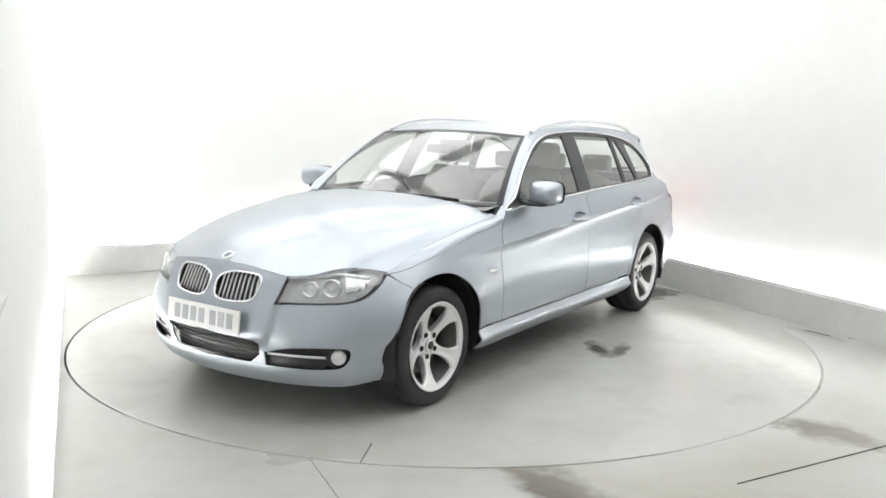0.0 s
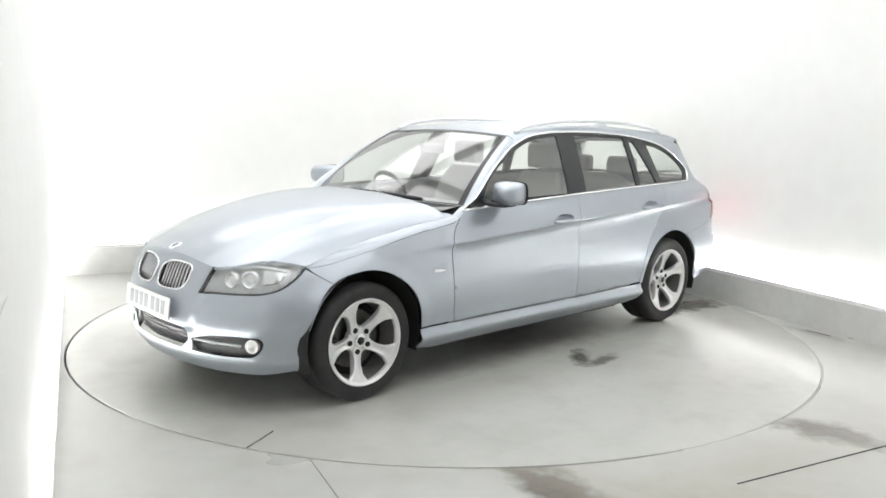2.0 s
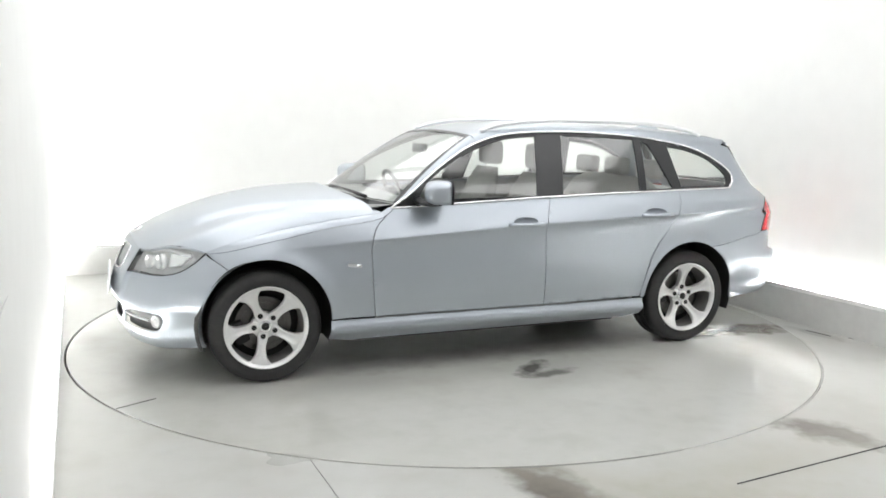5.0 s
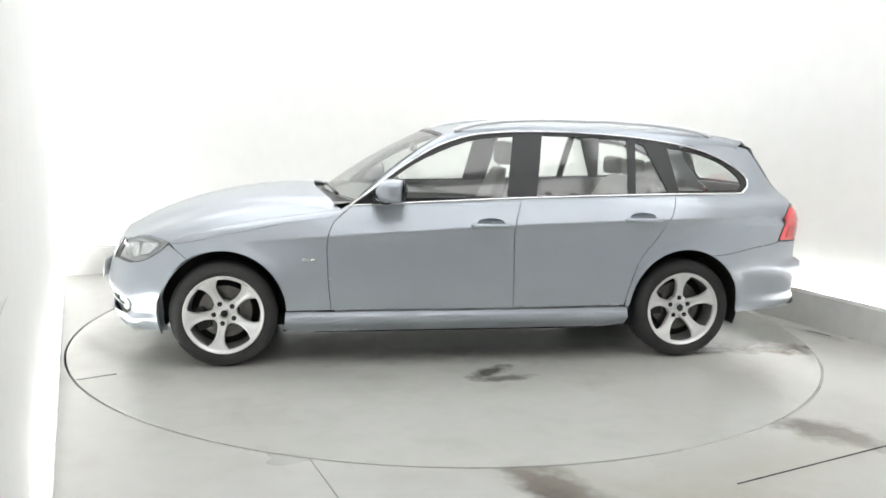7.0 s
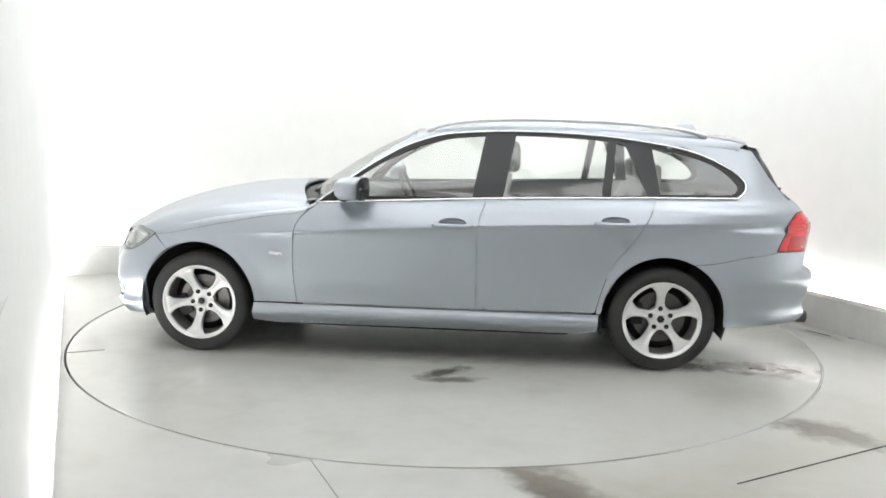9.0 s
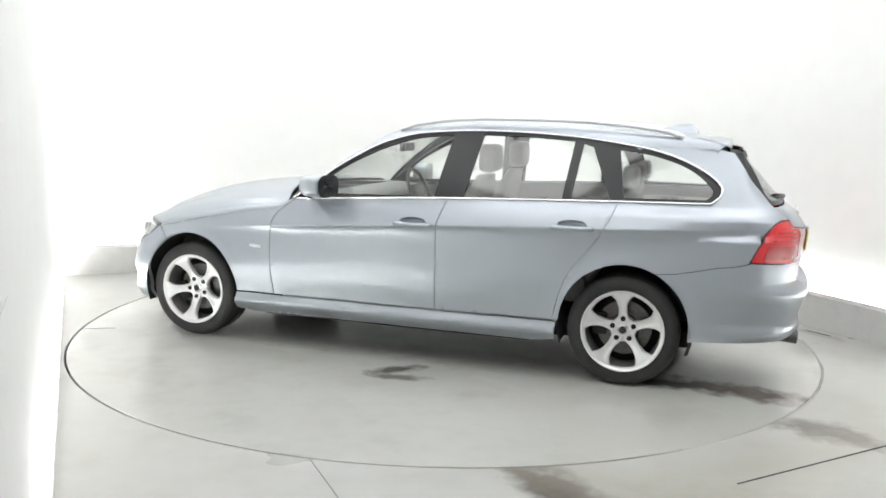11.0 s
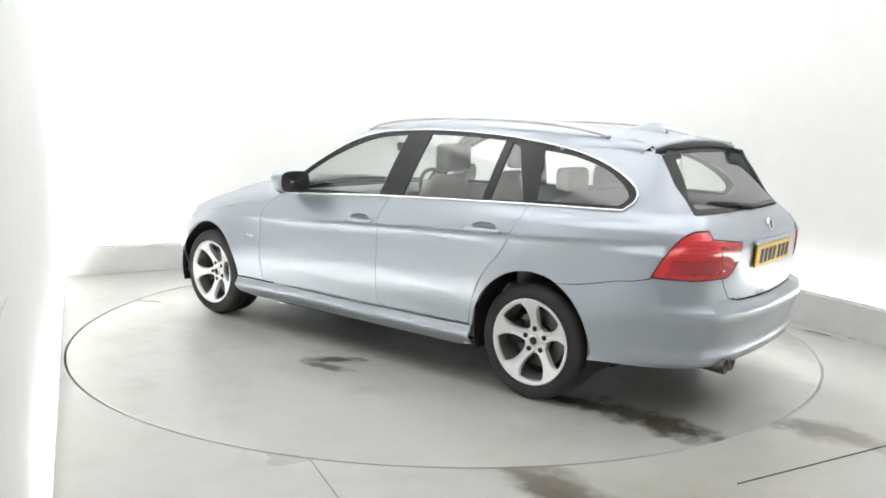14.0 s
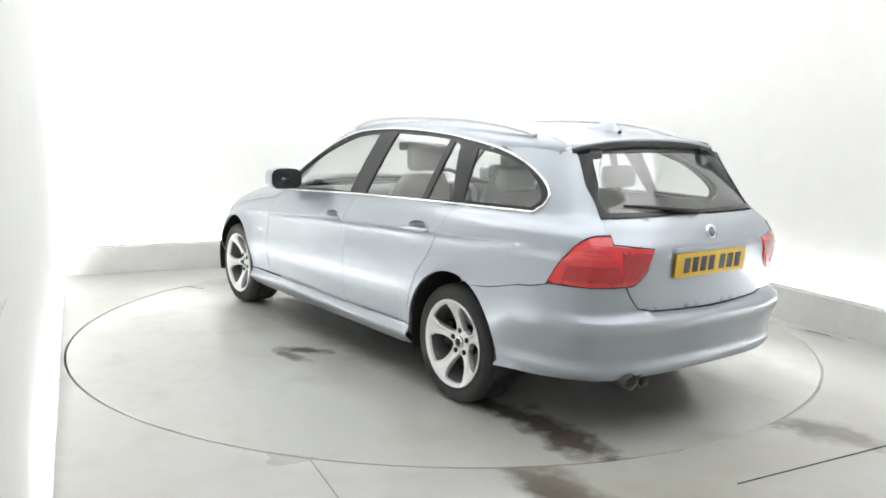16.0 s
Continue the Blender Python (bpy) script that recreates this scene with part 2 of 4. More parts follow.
def ring_floor():
    bm = bmesh.new()
    n = 180
    inner = [bm.verts.new(((RAD + 0.006) * math.cos(2 * math.pi * k / n), (RAD + 0.006) * math.sin(2 * math.pi * k / n), 0)) for k in range(n)]
    outer = []
    for k in range(n):
        a = 2 * math.pi * k / n
        c, s = math.cos(a), math.sin(a)
        d = min((U1 + 0.1 if c > 0 else U0 - 0.1) / c if abs(c) > 1e-6 else 99, (V1 + 0.1 if s > 0 else V0 - 0.1) / s if abs(s) > 1e-6 else 99)
        outer.append(bm.verts.new((d * c, d * s, 0)))
    for k in range(n):
        j = (k + 1) % n
        bm.faces.new((inner[k], inner[j], outer[j], outer[k]))
    low = [bm.verts.new((v.co.x, v.co.y, -0.12)) for v in inner]
    for k in range(n):
        j = (k + 1) % n
        bm.faces.new((inner[j], inner[k], low[k], low[j]))
    corners = [(U0 - .1, V0 - .1), (U1 + .1, V0 - .1), (U1 + .1, V1 + .1), (U0 - .1, V1 + .1)]
    for x, y in corners:
        near = sorted(range(n), key=lambda k: (outer[k].co.x - x) ** 2 + (outer[k].co.y - y) ** 2)[:2]
        a, b = sorted(near)
        if b - a > 1:
            a, b = b, a
        bm.faces.new((outer[a], outer[b], bm.verts.new((x, y, 0))))
    bmesh.ops.recalc_face_normals(bm, faces=bm.faces)
    for f in bm.faces:
        if abs(f.normal.z) > 0.5 and f.normal.z < 0:
            f.normal_flip()
    return bm


floor_bm = ring_floor()
bmesh.ops.transform(floor_bm, matrix=ROOM, verts=floor_bm.verts)
floor_ob = part("floor", floor_bm, M_FLOOR, None, "", False)
tagged(floor_ob, "worn pale grey sealed studio floor with brown stains", "floor", kind="structure")
pit = part("turntable_pit", lathe([(RAD + 0.05, -0.12), (0.001, -0.12)], 64), M_GAP)
pit.matrix_world = pose(0, 0, 0, 90, 0, 0)
tagged(pit, "dark pit under the turntable disc", "pit", kind="structure")


def wall_run(x0, x1, y0, y1, z0, z1):
    return box((x1 - x0, y1 - y0, z1 - z0), ((x0 + x1) / 2, (y0 + y1) / 2, (z0 + z1) / 2))


T = 0.15
SKEW = 0.0192  # the west wall stands a little askew
west = wall_run(U0 - T, U0, V0 - T, V1 + T, 0, TOP)
for v in west.verts:
    v.co.x += SKEW * (v.co.y + 1.9)
put("wall_west", west, M_WALL, "plain white painted studio side wall", "wall")
put("wall_east", wall_run(U1, U1 + T, V0 - T, V1 + T, 0, TOP), M_WALL, "plain white painted studio side wall", "wall")
put("wall_north", wall_run(U0, U1, V1, V1 + T, 0, TOP), M_WALL, "plain white painted studio back wall", "wall")
# the south wall is unseen; its grey is set to shape reflections on the car
put("wall_south", wall_run(U0 - T, U1, V0 - T, V0, 0, TOP), M_UNSEEN_WALL, "plain pale grey unseen wall closing the studio front", "wall")
put("ceiling", wall_run(U0 - T, U1 + T, V0 - T, V1 + T, TOP, TOP + T), M_CEIL, "plain white painted studio ceiling", "ceiling")


def cove():
    """The rounded upright corner between back and side wall."""
    r = 0.9
    rows = []
    for z in (0.236, TOP):
        rows.append([(U1 - 0.001 - r + r * math.sin(a), V1 - 0.001 - r + r * math.cos(a), z) for a in (math.pi / 2 * k / 16 for k in range(17))])
    return loft(rows)


put("wall_cove", cove(), M_WALL, "rounded white corner between two studio walls", "wall", True)
SK = 0.235
put("skirting_north", box((U1 - U0 - 0.13, 0.062, SK), ((U0 + U1) / 2, V1 - 0.032, SK / 2), 0.004), M_SKIRT, "grey painted skirting along the back wall", "skirting")
put("skirting_east", box((0.062, V1 - V0 - 0.01, SK), (U1 - 0.032, (V0 + V1) / 2, SK / 2), 0.004), M_SKIRT, "grey painted skirting along the side wall", "skirting")


def uplighter(length, m, diffuser):
    """A strip light that lies on the skirting behind a low lip and washes the wall; the west one is an addition on the
    floor.
    """
    top = new("wall_uplighter")
    part("lip", box((length, 0.010, 0.030), (0, -0.024, 0.015), 0.002), M_WALL, top, "low white lip", False)
    part("diffuser", box((length, 0.028, 0.012), (0, 0.004, 0.006), 0.003), diffuser, top, "glowing white strip", False)
    top.matrix_basis = ROOM @ m
    return tagged(top, "long white glowing uplighter strip along the studio wall", "strip light", "wall uplighters")


uplighter(3.95, pose(-0.50, V1 - 0.032, SK), M_WASH[0])
uplighter(7.3, pose(U1 - 0.032, -1.85, SK, 0, 0, -90), M_WASH[1])
# added strip with no known source, brightens the west wall and the car's flank
uplighter(4.6, pose(U0 + 0.032 + SKEW * 2.25, 0.35, 0.0, 0, 0, 90 - 1.1), M_WASH[2])
put("wall_trim", box((0.004, 1.3, 0.005), (U0 + 0.002 - SKEW * 0.85, -2.75, 0.92), 0.001, Matrix.Rotation(radians(-3.5), 4, "X")), M_SKIRT, "thin grey trim strip on the white side wall", "trim")


def joint(x0, y0, x1, y1, width):
    d = Vector((x1 - x0, y1 - y0, 0))
    return box((d.length, width, 0.004), ((x0 + x1) / 2, (y0 + y1) / 2, 0.0005), 0.0, Matrix.Rotation(math.atan2(d.y, d.x), 4, "Z"))


for a in ((1.20, -2.55, 2.40, -1.915, 0.006), (-0.55, -2.41, -0.30, -2.94, 0.0025), (2.59, 0.03, 2.70, -0.12, 0.008), (2.80, -0.16, 2.98, -0.30, 0.006)):
    tagged(part("floor_joint", joint(*a), M_HAIR if a[4] < 0.004 else M_GAP, None, "", False), "thin dark joint in the studio floor", "joint", "floor joints", "structure")


def gap_filler(a0, a1, reach=0.0055):
    """An added strip of the floor's material that closes a stretch of the round gap."""
    rows = [[(r * math.cos(radians(a)), r * math.sin(radians(a)), z) for r, z in ((RAD - 0.0045, -0.02), (RAD - 0.0045, -0.0015), (RAD + reach, -0.0015))] for a in np.linspace(a0, a1, int(abs(a1 - a0) / 2) + 2)]
    return tagged(part("gap_filler", loft(rows), M_FLOOR, None, "", False), "flush strip closing the gap round the turntable", "filler", "gap fillers", "structure")


gap_filler(-19, 154)
gap_filler(-64, -47)
gap_filler(-47, -19, 0.002)

# ---- ceiling lights ----
def ceiling_light():
    top = new("ceiling_light")
    part("frame", box((1.52, 1.46, 0.05), (0, 0, 0.026), 0.006), M_RAIL, top, "slim aluminium frame", False)
    part("diffuser", box((1.46, 1.40, 0.02), (0, 0, -0.004), 0.004), M_LIGHT, top, "glowing white diffuser", False)
    return tagged(top, "large square white glowing panel on the studio ceiling", "ceiling light", "ceiling lights")


first = ceiling_light()
for i, u in enumerate((-1.62, 0.0, 1.62)):
    for j, v in enumerate((-3.7, -1.9, -0.1, 1.7)):
        m = ROOM @ pose(u, v, TOP - 0.052)
        if i == j == 0:
            first.matrix_basis = m
        else:
            copy_thing(first, m)

# ---- turntable ----
turntable = new("turntable")
disc = part("disc", lathe([(0.001, 0.0), (1.0, 0.0), (RAD - 0.008, 0.0), (RAD - 0.006, -0.004), (RAD - 0.006, -0.05), (0.001, -0.05)], 180), M_DISC, turntable, "worn pale coated disc with dark stains and painted sill shade", False)
for v in disc.data.vertices:
    v.co = Vector((v.co.x, -v.co.z, v.co.y))
for a in (26.9,):
    c, s = math.cos(radians(a)), math.sin(radians(a))
    part("seam", joint(c * (RAD - 0.22), s * (RAD - 0.22), c * (RAD - 0.01), s * (RAD - 0.01), 0.004), M_GAP, turntable, "", False)
tagged(turntable, "large round pale grey turntable set flush in the floor", "turntable")


# ---- the car's skin: one plan outline and one set of upright profiles ----
def table(*pairs):
    xs, ys = np.array([p[0] for p in pairs], float), np.array([p[1] for p in pairs], float)
    h, s = np.diff(xs), np.diff(ys) / np.diff(xs)
    m = np.zeros(len(xs))
    m[0], m[-1] = s[0], s[-1]
    for i in range(1, len(xs) - 1):
        if s[i - 1] * s[i] > 0:
            w1, w2 = 2 * h[i] + h[i - 1], h[i] + 2 * h[i - 1]
            m[i] = (w1 + w2) / (w1 / s[i - 1] + w2 / s[i])

    def at(x):
        x = min(max(x, xs[0]), xs[-1])
        i = min(int(np.searchsorted(xs, x, "right")) - 1, len(xs) - 2)
        u = (x - xs[i]) / h[i]
        return float((1 + 2 * u) * (1 - u) ** 2 * ys[i] + u * (1 - u) ** 2 * h[i] * m[i] + u * u * (3 - 2 * u) * ys[i + 1] + u * u * (u - 1) * h[i] * m[i + 1])
    return at


def step(a, b, x):
    u = min(max((x - a) / (b - a), 0.0), 1.0)
    return u * u * (3 - 2 * u)


PLAN = [(2.118, -0.2), (2.13, 0.0), (2.118, 0.2), (2.07, 0.43), (1.99, 0.615), (1.90, 0.74), (1.77, 0.822), (1.60, 0.866), (1.38, 0.884), (1.0, 0.884), (0.4, 0.888),
        (-0.3, 0.891), (-1.0, 0.892), (-1.38, 0.889), (-1.7, 0.869), (-1.95, 0.828), (-2.125, 0.770), (-2.262, 0.662), (-2.335, 0.468), (-2.362, 0.24), (-2.37, 0.0), (-2.362, -0.24)]


def plan_curve():
    pts = []
    for i in range(1, len(PLAN) - 2):
        p = [np.array(q) for q in PLAN[i - 1:i + 3]]
        for k in range(24):
            u = k / 24
            pts.append(0.5 * (2 * p[1] + (p[2] - p[0]) * u + (2 * p[0] - 5 * p[1] + 4 * p[2] - p[3]) * u * u + (3 * p[1] - p[0] - 3 * p[2] + p[3]) * u ** 3))
    pts = np.array(pts + [np.array(PLAN[-2])])
    arc = np.r_[0, np.cumsum(np.hypot(*np.diff(pts, axis=0).T))]
    tan = np.gradient(pts, axis=0)
    for _ in range(12):
        tan[1:-1] = (tan[:-2] + tan[1:-1] * 2 + tan[2:]) / 4
    tan /= np.hypot(tan[:, 0], tan[:, 1])[:, None]
    nor = np.c_[-tan[:, 1], tan[:, 0]] * -1
    a0, a1 = np.interp(-1.5, -pts[:, 0], arc), np.interp(1.7, -pts[:, 0], arc)
    g = np.where(arc < a0, 1.5 + (a0 - arc), np.where(arc > a1, -1.7 - (arc - a1), pts[:, 0]))
    return g[::-1].copy(), pts[::-1].copy(), -nor[::-1].copy()


PG, PP, PN = plan_curve()
if PN[len(PN) // 2][1] < 0:
    PN = -PN
GN, GT = float(PG[-1]), float(PG[0])  # the middle of the nose and of the tail

crease = table((-2.0, 0.888), (-0.3, 0.823), (0.9, 0.75), (1.4, 0.715))
LOW = table((0.14, -0.16), (0.18, -0.085), (0.21, -0.062), (0.24, -0.034), (0.262, -0.016), (0.276, -0.011), (0.29, -0.020), (0.315, -0.034), (0.36, -0.030), (0.46, -0.014), (0.58, -0.003), (0.7, 0.0))
NOSE = table((0.14, -0.12), (0.18, -0.07), (0.21, -0.048), (0.25, -0.024), (0.275, -0.019), (0.30, -0.024), (0.36, -0.020), (0.42, -0.012), (0.48, -0.022), (0.55, -0.042), (0.62, -0.072), (0.68, -0.10), (0.73, -0.135), (0.78, -0.19))
TAIL = table((0.16, -0.18), (0.24, -0.11), (0.29, -0.065), (0.325, -0.032), (0.342, -0.030), (0.364, -0.044), (0.46, -0.024), (0.535, 0.0), (0.572, -0.006), (0.588, -0.060), (0.66, -0.057), (0.74, -0.051), (0.82, -0.044), (0.86, -0.041),
             (0.93, -0.080), (0.98, -0.125), (1.014, -0.172), (1.18, -0.325), (1.30, -0.465), (1.42, -0.61))
TAILSIDE = table((0.16, -0.14), (0.24, -0.10), (0.29, -0.060), (0.325, -0.036), (0.342, -0.032), (0.364, -0.042), (0.46, -0.022), (0.56, 0.0), (0.64, -0.008), (0.72, -0.018), (0.84, -0.03))


def side_inset(x, z):
    zc = crease(x)
    fade = step(1.30, 0.45, x) * step(-2.15, -1.3, x)
    e = z - zc
    plain = (LOW(z) - 0.02 * step(zc - 0.25, zc, z) if e < 0 else -(0.12 * e + 0.6 * e * e) - 0.02) - 0.050 * step(0.46, 0.90, z)
    keen = LOW(z) - 0.032 * step(0.30, zc, z) - 0.020 * (1 - math.exp(e / 0.022)) if e < 0 else -0.032 - 0.42 * e - 0.6 * e * e
    d = plain + (keen - plain) * fade
    if z > 0.94:
        e = z - 0.97
        w = step(0.94, 1.0, z)
        d = d * (1 - w) + (-0.100 - 0.42 * e - 0.22 * e * e - 0.055 * step(-1.15, -1.9, x)) * w
    return d


def arch(x, z):
    """The rounded lip that stands out round the wheel openings."""
    out = 0.0
    for cx in (1.366, -1.394):
        r = math.hypot(x - cx, z - 0.328)
        out += 0.012 * math.exp(-((r - 0.350) / 0.050) ** 2) if r > 0.350 else 0.012
    return out * step(0.15, 0.3, z)


def inset(g, z):
    wf, wr = step(1.25, 1.85, g), step(-1.62, -2.15, g)
    wc = step(-1.95, -2.45, g)
    s = side_inset(min(max(g, -2.2), 1.6), z)
    if wf > 0:
        edge = 2.30 + (0.60 - z) * 0.25
        proud = 0.020 * step(edge - 0.012, edge + 0.012, g) * step(0.36, 0.42, z)
        s = s * (1 - wf) + (NOSE(z) + proud) * wf
    if wr > 0:
        t = TAIL(z) if z > 0.84 else TAILSIDE(z) * (1 - wc) + TAIL(z) * wc
        if z > 0.84:
            t = t * wc + s * (1 - wc)
        s = s * (1 - wr) + t * wr
    # the lower bumper tucks in ahead of the front wheel
    s -= 0.035 * step(1.50, 1.70, g) * step(2.0, 1.78, g) * step(0.52, 0.30, z)
    return s + (arch(g, z) if -1.85 < g < 1.85 else 0)


def skin(g, z, off=0.0):
    """A place on the left flank, nose or tail; g runs from the middle of the tail to the middle of the nose and equals x along the doors."""
    d = inset(g, z) + off
    return (float(np.interp(g, PG, PP[:, 0]) + np.interp(g, PG, PN[:, 0]) * d), max(0.0, float(np.interp(g, PG, PP[:, 1]) + np.interp(g, PG, PN[:, 1]) * d)), z)


from mathutils.geometry import delaunay_2d_cdt

# ---- panels: an outline on the skin, cut into small cells and given a rolled edge ----
def area(poly):
    return 0.5 * sum(a[0] * b[1] - b[0] * a[1] for a, b in zip(poly, poly[1:] + poly[:1]))


def shrink(poly, d):
    """Draw an outline in by d on every side."""
    if area(poly) < 0:
        poly = poly[::-1]
    out, n = [], len(poly)
    for i in range(n):
        a, p, b = (Vector(poly[j % n]) for j in (i - 1, i, i + 1))
        e, f = (p - a).normalized(), (b - p).normalized()
        n1, n2 = Vector((-e.y, e.x)), Vector((-f.y, f.x))
        m = n1 + n2
        m = m / max(m.length_squared, 0.5) * 2 if m.length > 1e-6 else n1
        out.append(tuple(p + m * d))
    return out


def smooth(points, k=6):
    """More places along an open curve through the given ones."""
    p = [np.array(q, float) for q in points]
    p = [2 * p[0] - p[1]] + p + [2 * p[-1] - p[-2]]
    out = []
    for i in range(1, len(p) - 2):
        for s in range(k):
            u = s / k
            out.append(tuple(0.5 * (2 * p[i] + (p[i + 1] - p[i - 1]) * u + (2 * p[i - 1] - 5 * p[i] + 4 * p[i + 1] - p[i + 2]) * u * u + (3 * p[i] - p[i - 1] - 3 * p[i + 1] + p[i + 2]) * u ** 3)))
    return out + [tuple(p[-2])]


def inside(p, poly):
    hit = False
    for (x0, y0), (x1, y1) in zip(poly, poly[1:] + poly[:1]):
        if (y0 > p[1]) != (y1 > p[1]) and p[0] < (x1 - x0) * (p[1] - y0) / (y1 - y0) + x0:
            hit = not hit
    return hit


def divide(poly, cell):
    out = []
    for a, b in zip(poly, poly[1:] + poly[:1]):
        n = max(1, math.ceil(math.hypot(b[0] - a[0], b[1] - a[1]) / cell))
        out += [(a[0] + (b[0] - a[0]) * k / n, a[1] + (b[1] - a[1]) * k / n) for k in range(n)]
    return out


def near(p, loops, d):
    for arr in loops:
        if np.min(np.hypot(arr[:, 0] - p[0], arr[:, 1] - p[1])) < d:
            return True
    return False


def panel(outline, holes=(), gap=0.0018, off=0.0, cell=0.03, rim=0.007, where=None, full=False, lines=()):
    """A piece of the skin within an outline; lines: creases that its cells follow; full: with its mirror image, joined along the middle of the car."""
    where = where or (lambda g, z: skin(g, z, off))
    middle = lambda g: full and (abs(g - GN) < 2e-3 or abs(g - GT) < 2e-3)
    keep = [p for p in outline]
    poly = shrink(keep, gap)
    turned = keep if area(keep) > 0 else keep[::-1]
    poly = [(o[0], p[1]) if middle(o[0]) else p for p, o in zip(poly, turned)]
    loops = [divide(poly, cell)] + [divide(list(h), cell) for h in holes]
    pts, edges = [], []
    for lp in loops:
        k = len(pts)
        pts += lp
        edges += [(k + i, k + (i + 1) % len(lp)) for i in range(len(lp))]
    arrs = [np.array(lp) for lp in loops]
    rims = list(arrs)
    for line in lines:
        last = None
        for p in line:
            if inside(p, loops[0]) and not any(inside(p, h) for h in loops[1:]) and not near(p, rims, cell * 0.3):
                pts.append(p)
                if last is not None:
                    edges.append((last, len(pts) - 1))
                last = len(pts) - 1
            else:
                last = None
        arrs.append(np.array(line))
    xs, zs = arrs[0][:, 0], arrs[0][:, 1]
    for i in range(math.floor(xs.min() / cell), math.ceil(xs.max() / cell) + 1):
        for j in range(math.floor(zs.min() / cell), math.ceil(zs.max() / cell) + 1):
            p = (i * cell, j * cell)
            if inside(p, loops[0]) and not any(inside(p, h) for h in loops[1:]) and not near(p, arrs, cell * 0.45):
                pts.append(p)
    vs, _, tris, *_ = delaunay_2d_cdt([Vector(p) for p in pts], edges, [], 0, 1e-6)
    bm = bmesh.new()
    made = [bm.verts.new(where(v.x, v.y)) for v in vs]
    twin = [bm.verts.new((m.co.x, -m.co.y, m.co.z)) for m in made] if full else []
    for t in tris:
        cx, cz = sum(vs[i].x for i in t) / 3, sum(vs[i].y for i in t) / 3
        if inside((cx, cz), loops[0]) and not any(inside((cx, cz), h) for h in loops[1:]):
            bm.faces.new([made[i] for i in t])
            if full:
                bm.faces.new([twin[i] for i in t][::-1])
    bmesh.ops.remove_doubles(bm, verts=bm.verts, dist=2e-4)
    loose = [v for v in bm.verts if not v.link_faces]
    bmesh.ops.delete(bm, geom=loose, context="VERTS")
    bm.normal_update()
    mid = Vector((-0.2, 0, 0.55))
    if sum(f.normal.dot(f.calc_center_median() - mid) * f.calc_area() for f in bm.faces) < 0:
        bmesh.ops.reverse_faces(bm, faces=bm.faces)
        bm.normal_update()
    if rim:
        edges = [e for e in bm.edges if len(e.link_faces) == 1]
        normal = {v: v.normal.copy() for e in edges for v in e.verts}
        made = bmesh.ops.extrude_edge_only(bm, edges=edges)
        fresh = {v for v in made["geom"] if isinstance(v, bmesh.types.BMVert)}
        for v in fresh:
            for e in v.link_edges:
                o = e.other_vert(v)
                if o in normal and o not in fresh:
                    v.co = o.co - normal[o] * rim
                    break
        for e in edges:
            e.smooth = False
    return bm


def both(name, bm, mat, parent, label=""):
    """The left piece and its mirror image."""
    other = flip(bm)
    return part(name, bm, mat, parent, label), part(name, other, mat, parent, label)


def sheet(rows, rim=0.0):
    bm = loft(rows)
    bm.normal_update()
    mid = Vector((-0.2, 0, 0.4))
    if sum(f.normal.dot(f.calc_center_median() - mid) for f in bm.faces) < 0:
        bmesh.ops.reverse_faces(bm, faces=bm.faces)
    return bm


def mix(a, b, u):
    return tuple(p + (q - p) * u for p, q in zip(a, b))


def ring_at(cx, r, a0, a1, n=24):
    return [(cx + r * math.cos(radians(a0 + (a1 - a0) * k / n)), AZ + r * math.sin(radians(a0 + (a1 - a0) * k / n))) for k in range(n + 1)]


car = new("estate_car")
tagged(car, "silver-blue metallic estate car with roof rails on a turntable", "car")
FX, RX, AR, AZ = 1.366, -1.394, 0.350, 0.328

# outlines along the left flank: (g, z)
DLO_TOP = smooth([(0.652, 0.933), (0.528, 1.020), (0.394, 1.122), (0.258, 1.208), (0.119, 1.281), (-0.056, 1.337), (-0.232, 1.360), (-0.481, 1.371), (-0.732, 1.369), (-1.022, 1.354), (-1.244, 1.330),
                  (-1.488, 1.292), (-1.680, 1.236), (-1.828, 1.165), (-1.898, 1.105), (-1.893, 1.055), (-1.838, 1.013)], 4)
BELT = table((-1.84, 1.012), (-1.345, 1.010), (-1.008, 1.002), (-0.372, 0.982), (0.335, 0.947), (0.652, 0.931))
DOOR_F = smooth([(0.636, 0.932), (0.70, 0.880), (0.755, 0.824), (0.783, 0.729), (0.781, 0.6), (0.777, 0.505), (0.761, 0.328)], 4)
B_GAP = smooth([(-0.313, 0.328), (-0.311, 0.6), (-0.313, 0.828), (-0.362, 0.982)], 4)
DOOR_R = smooth([(-1.006, 0.338), (-1.034, 0.46), (-1.075, 0.58), (-1.13, 0.672), (-1.19, 0.740), (-1.279, 0.880), (-1.335, 1.010)], 4)
HEAD = smooth([(1.690, 0.712), (1.78, 0.730), (1.90, 0.737), (2.03, 0.731), (2.16, 0.704), (2.280, 0.695)], 3) + smooth([(2.322, 0.573), (2.18, 0.579), (2.06, 0.583), (1.94, 0.592), (1.84, 0.615), (1.75, 0.662)], 3)
TAILLAMP = smooth([(-2.035, 0.726), (-2.085, 0.812), (-2.150, 0.889), (-2.231, 0.936), (-2.352, 0.942)], 3) + smooth([(-2.362, 0.905), (-2.578, 0.884)], 2) + smooth([(-2.545, 0.790), (-2.483, 0.728), (-2.41, 0.720), (-2.24, 0.718)], 3)
GATE = [(-2.355, 0.946), (-2.362, 0.905), (-2.39, 0.82), (-2.425, 0.74), (-2.465, 0.670), (-2.51, 0.618), (-2.60, 0.602), (-2.8, 0.594), (GT, 0.590)]
QTOP = table((-2.0, 1.288), (-1.85, 1.308), (-1.65, 1.322), (-1.46, 1.318))

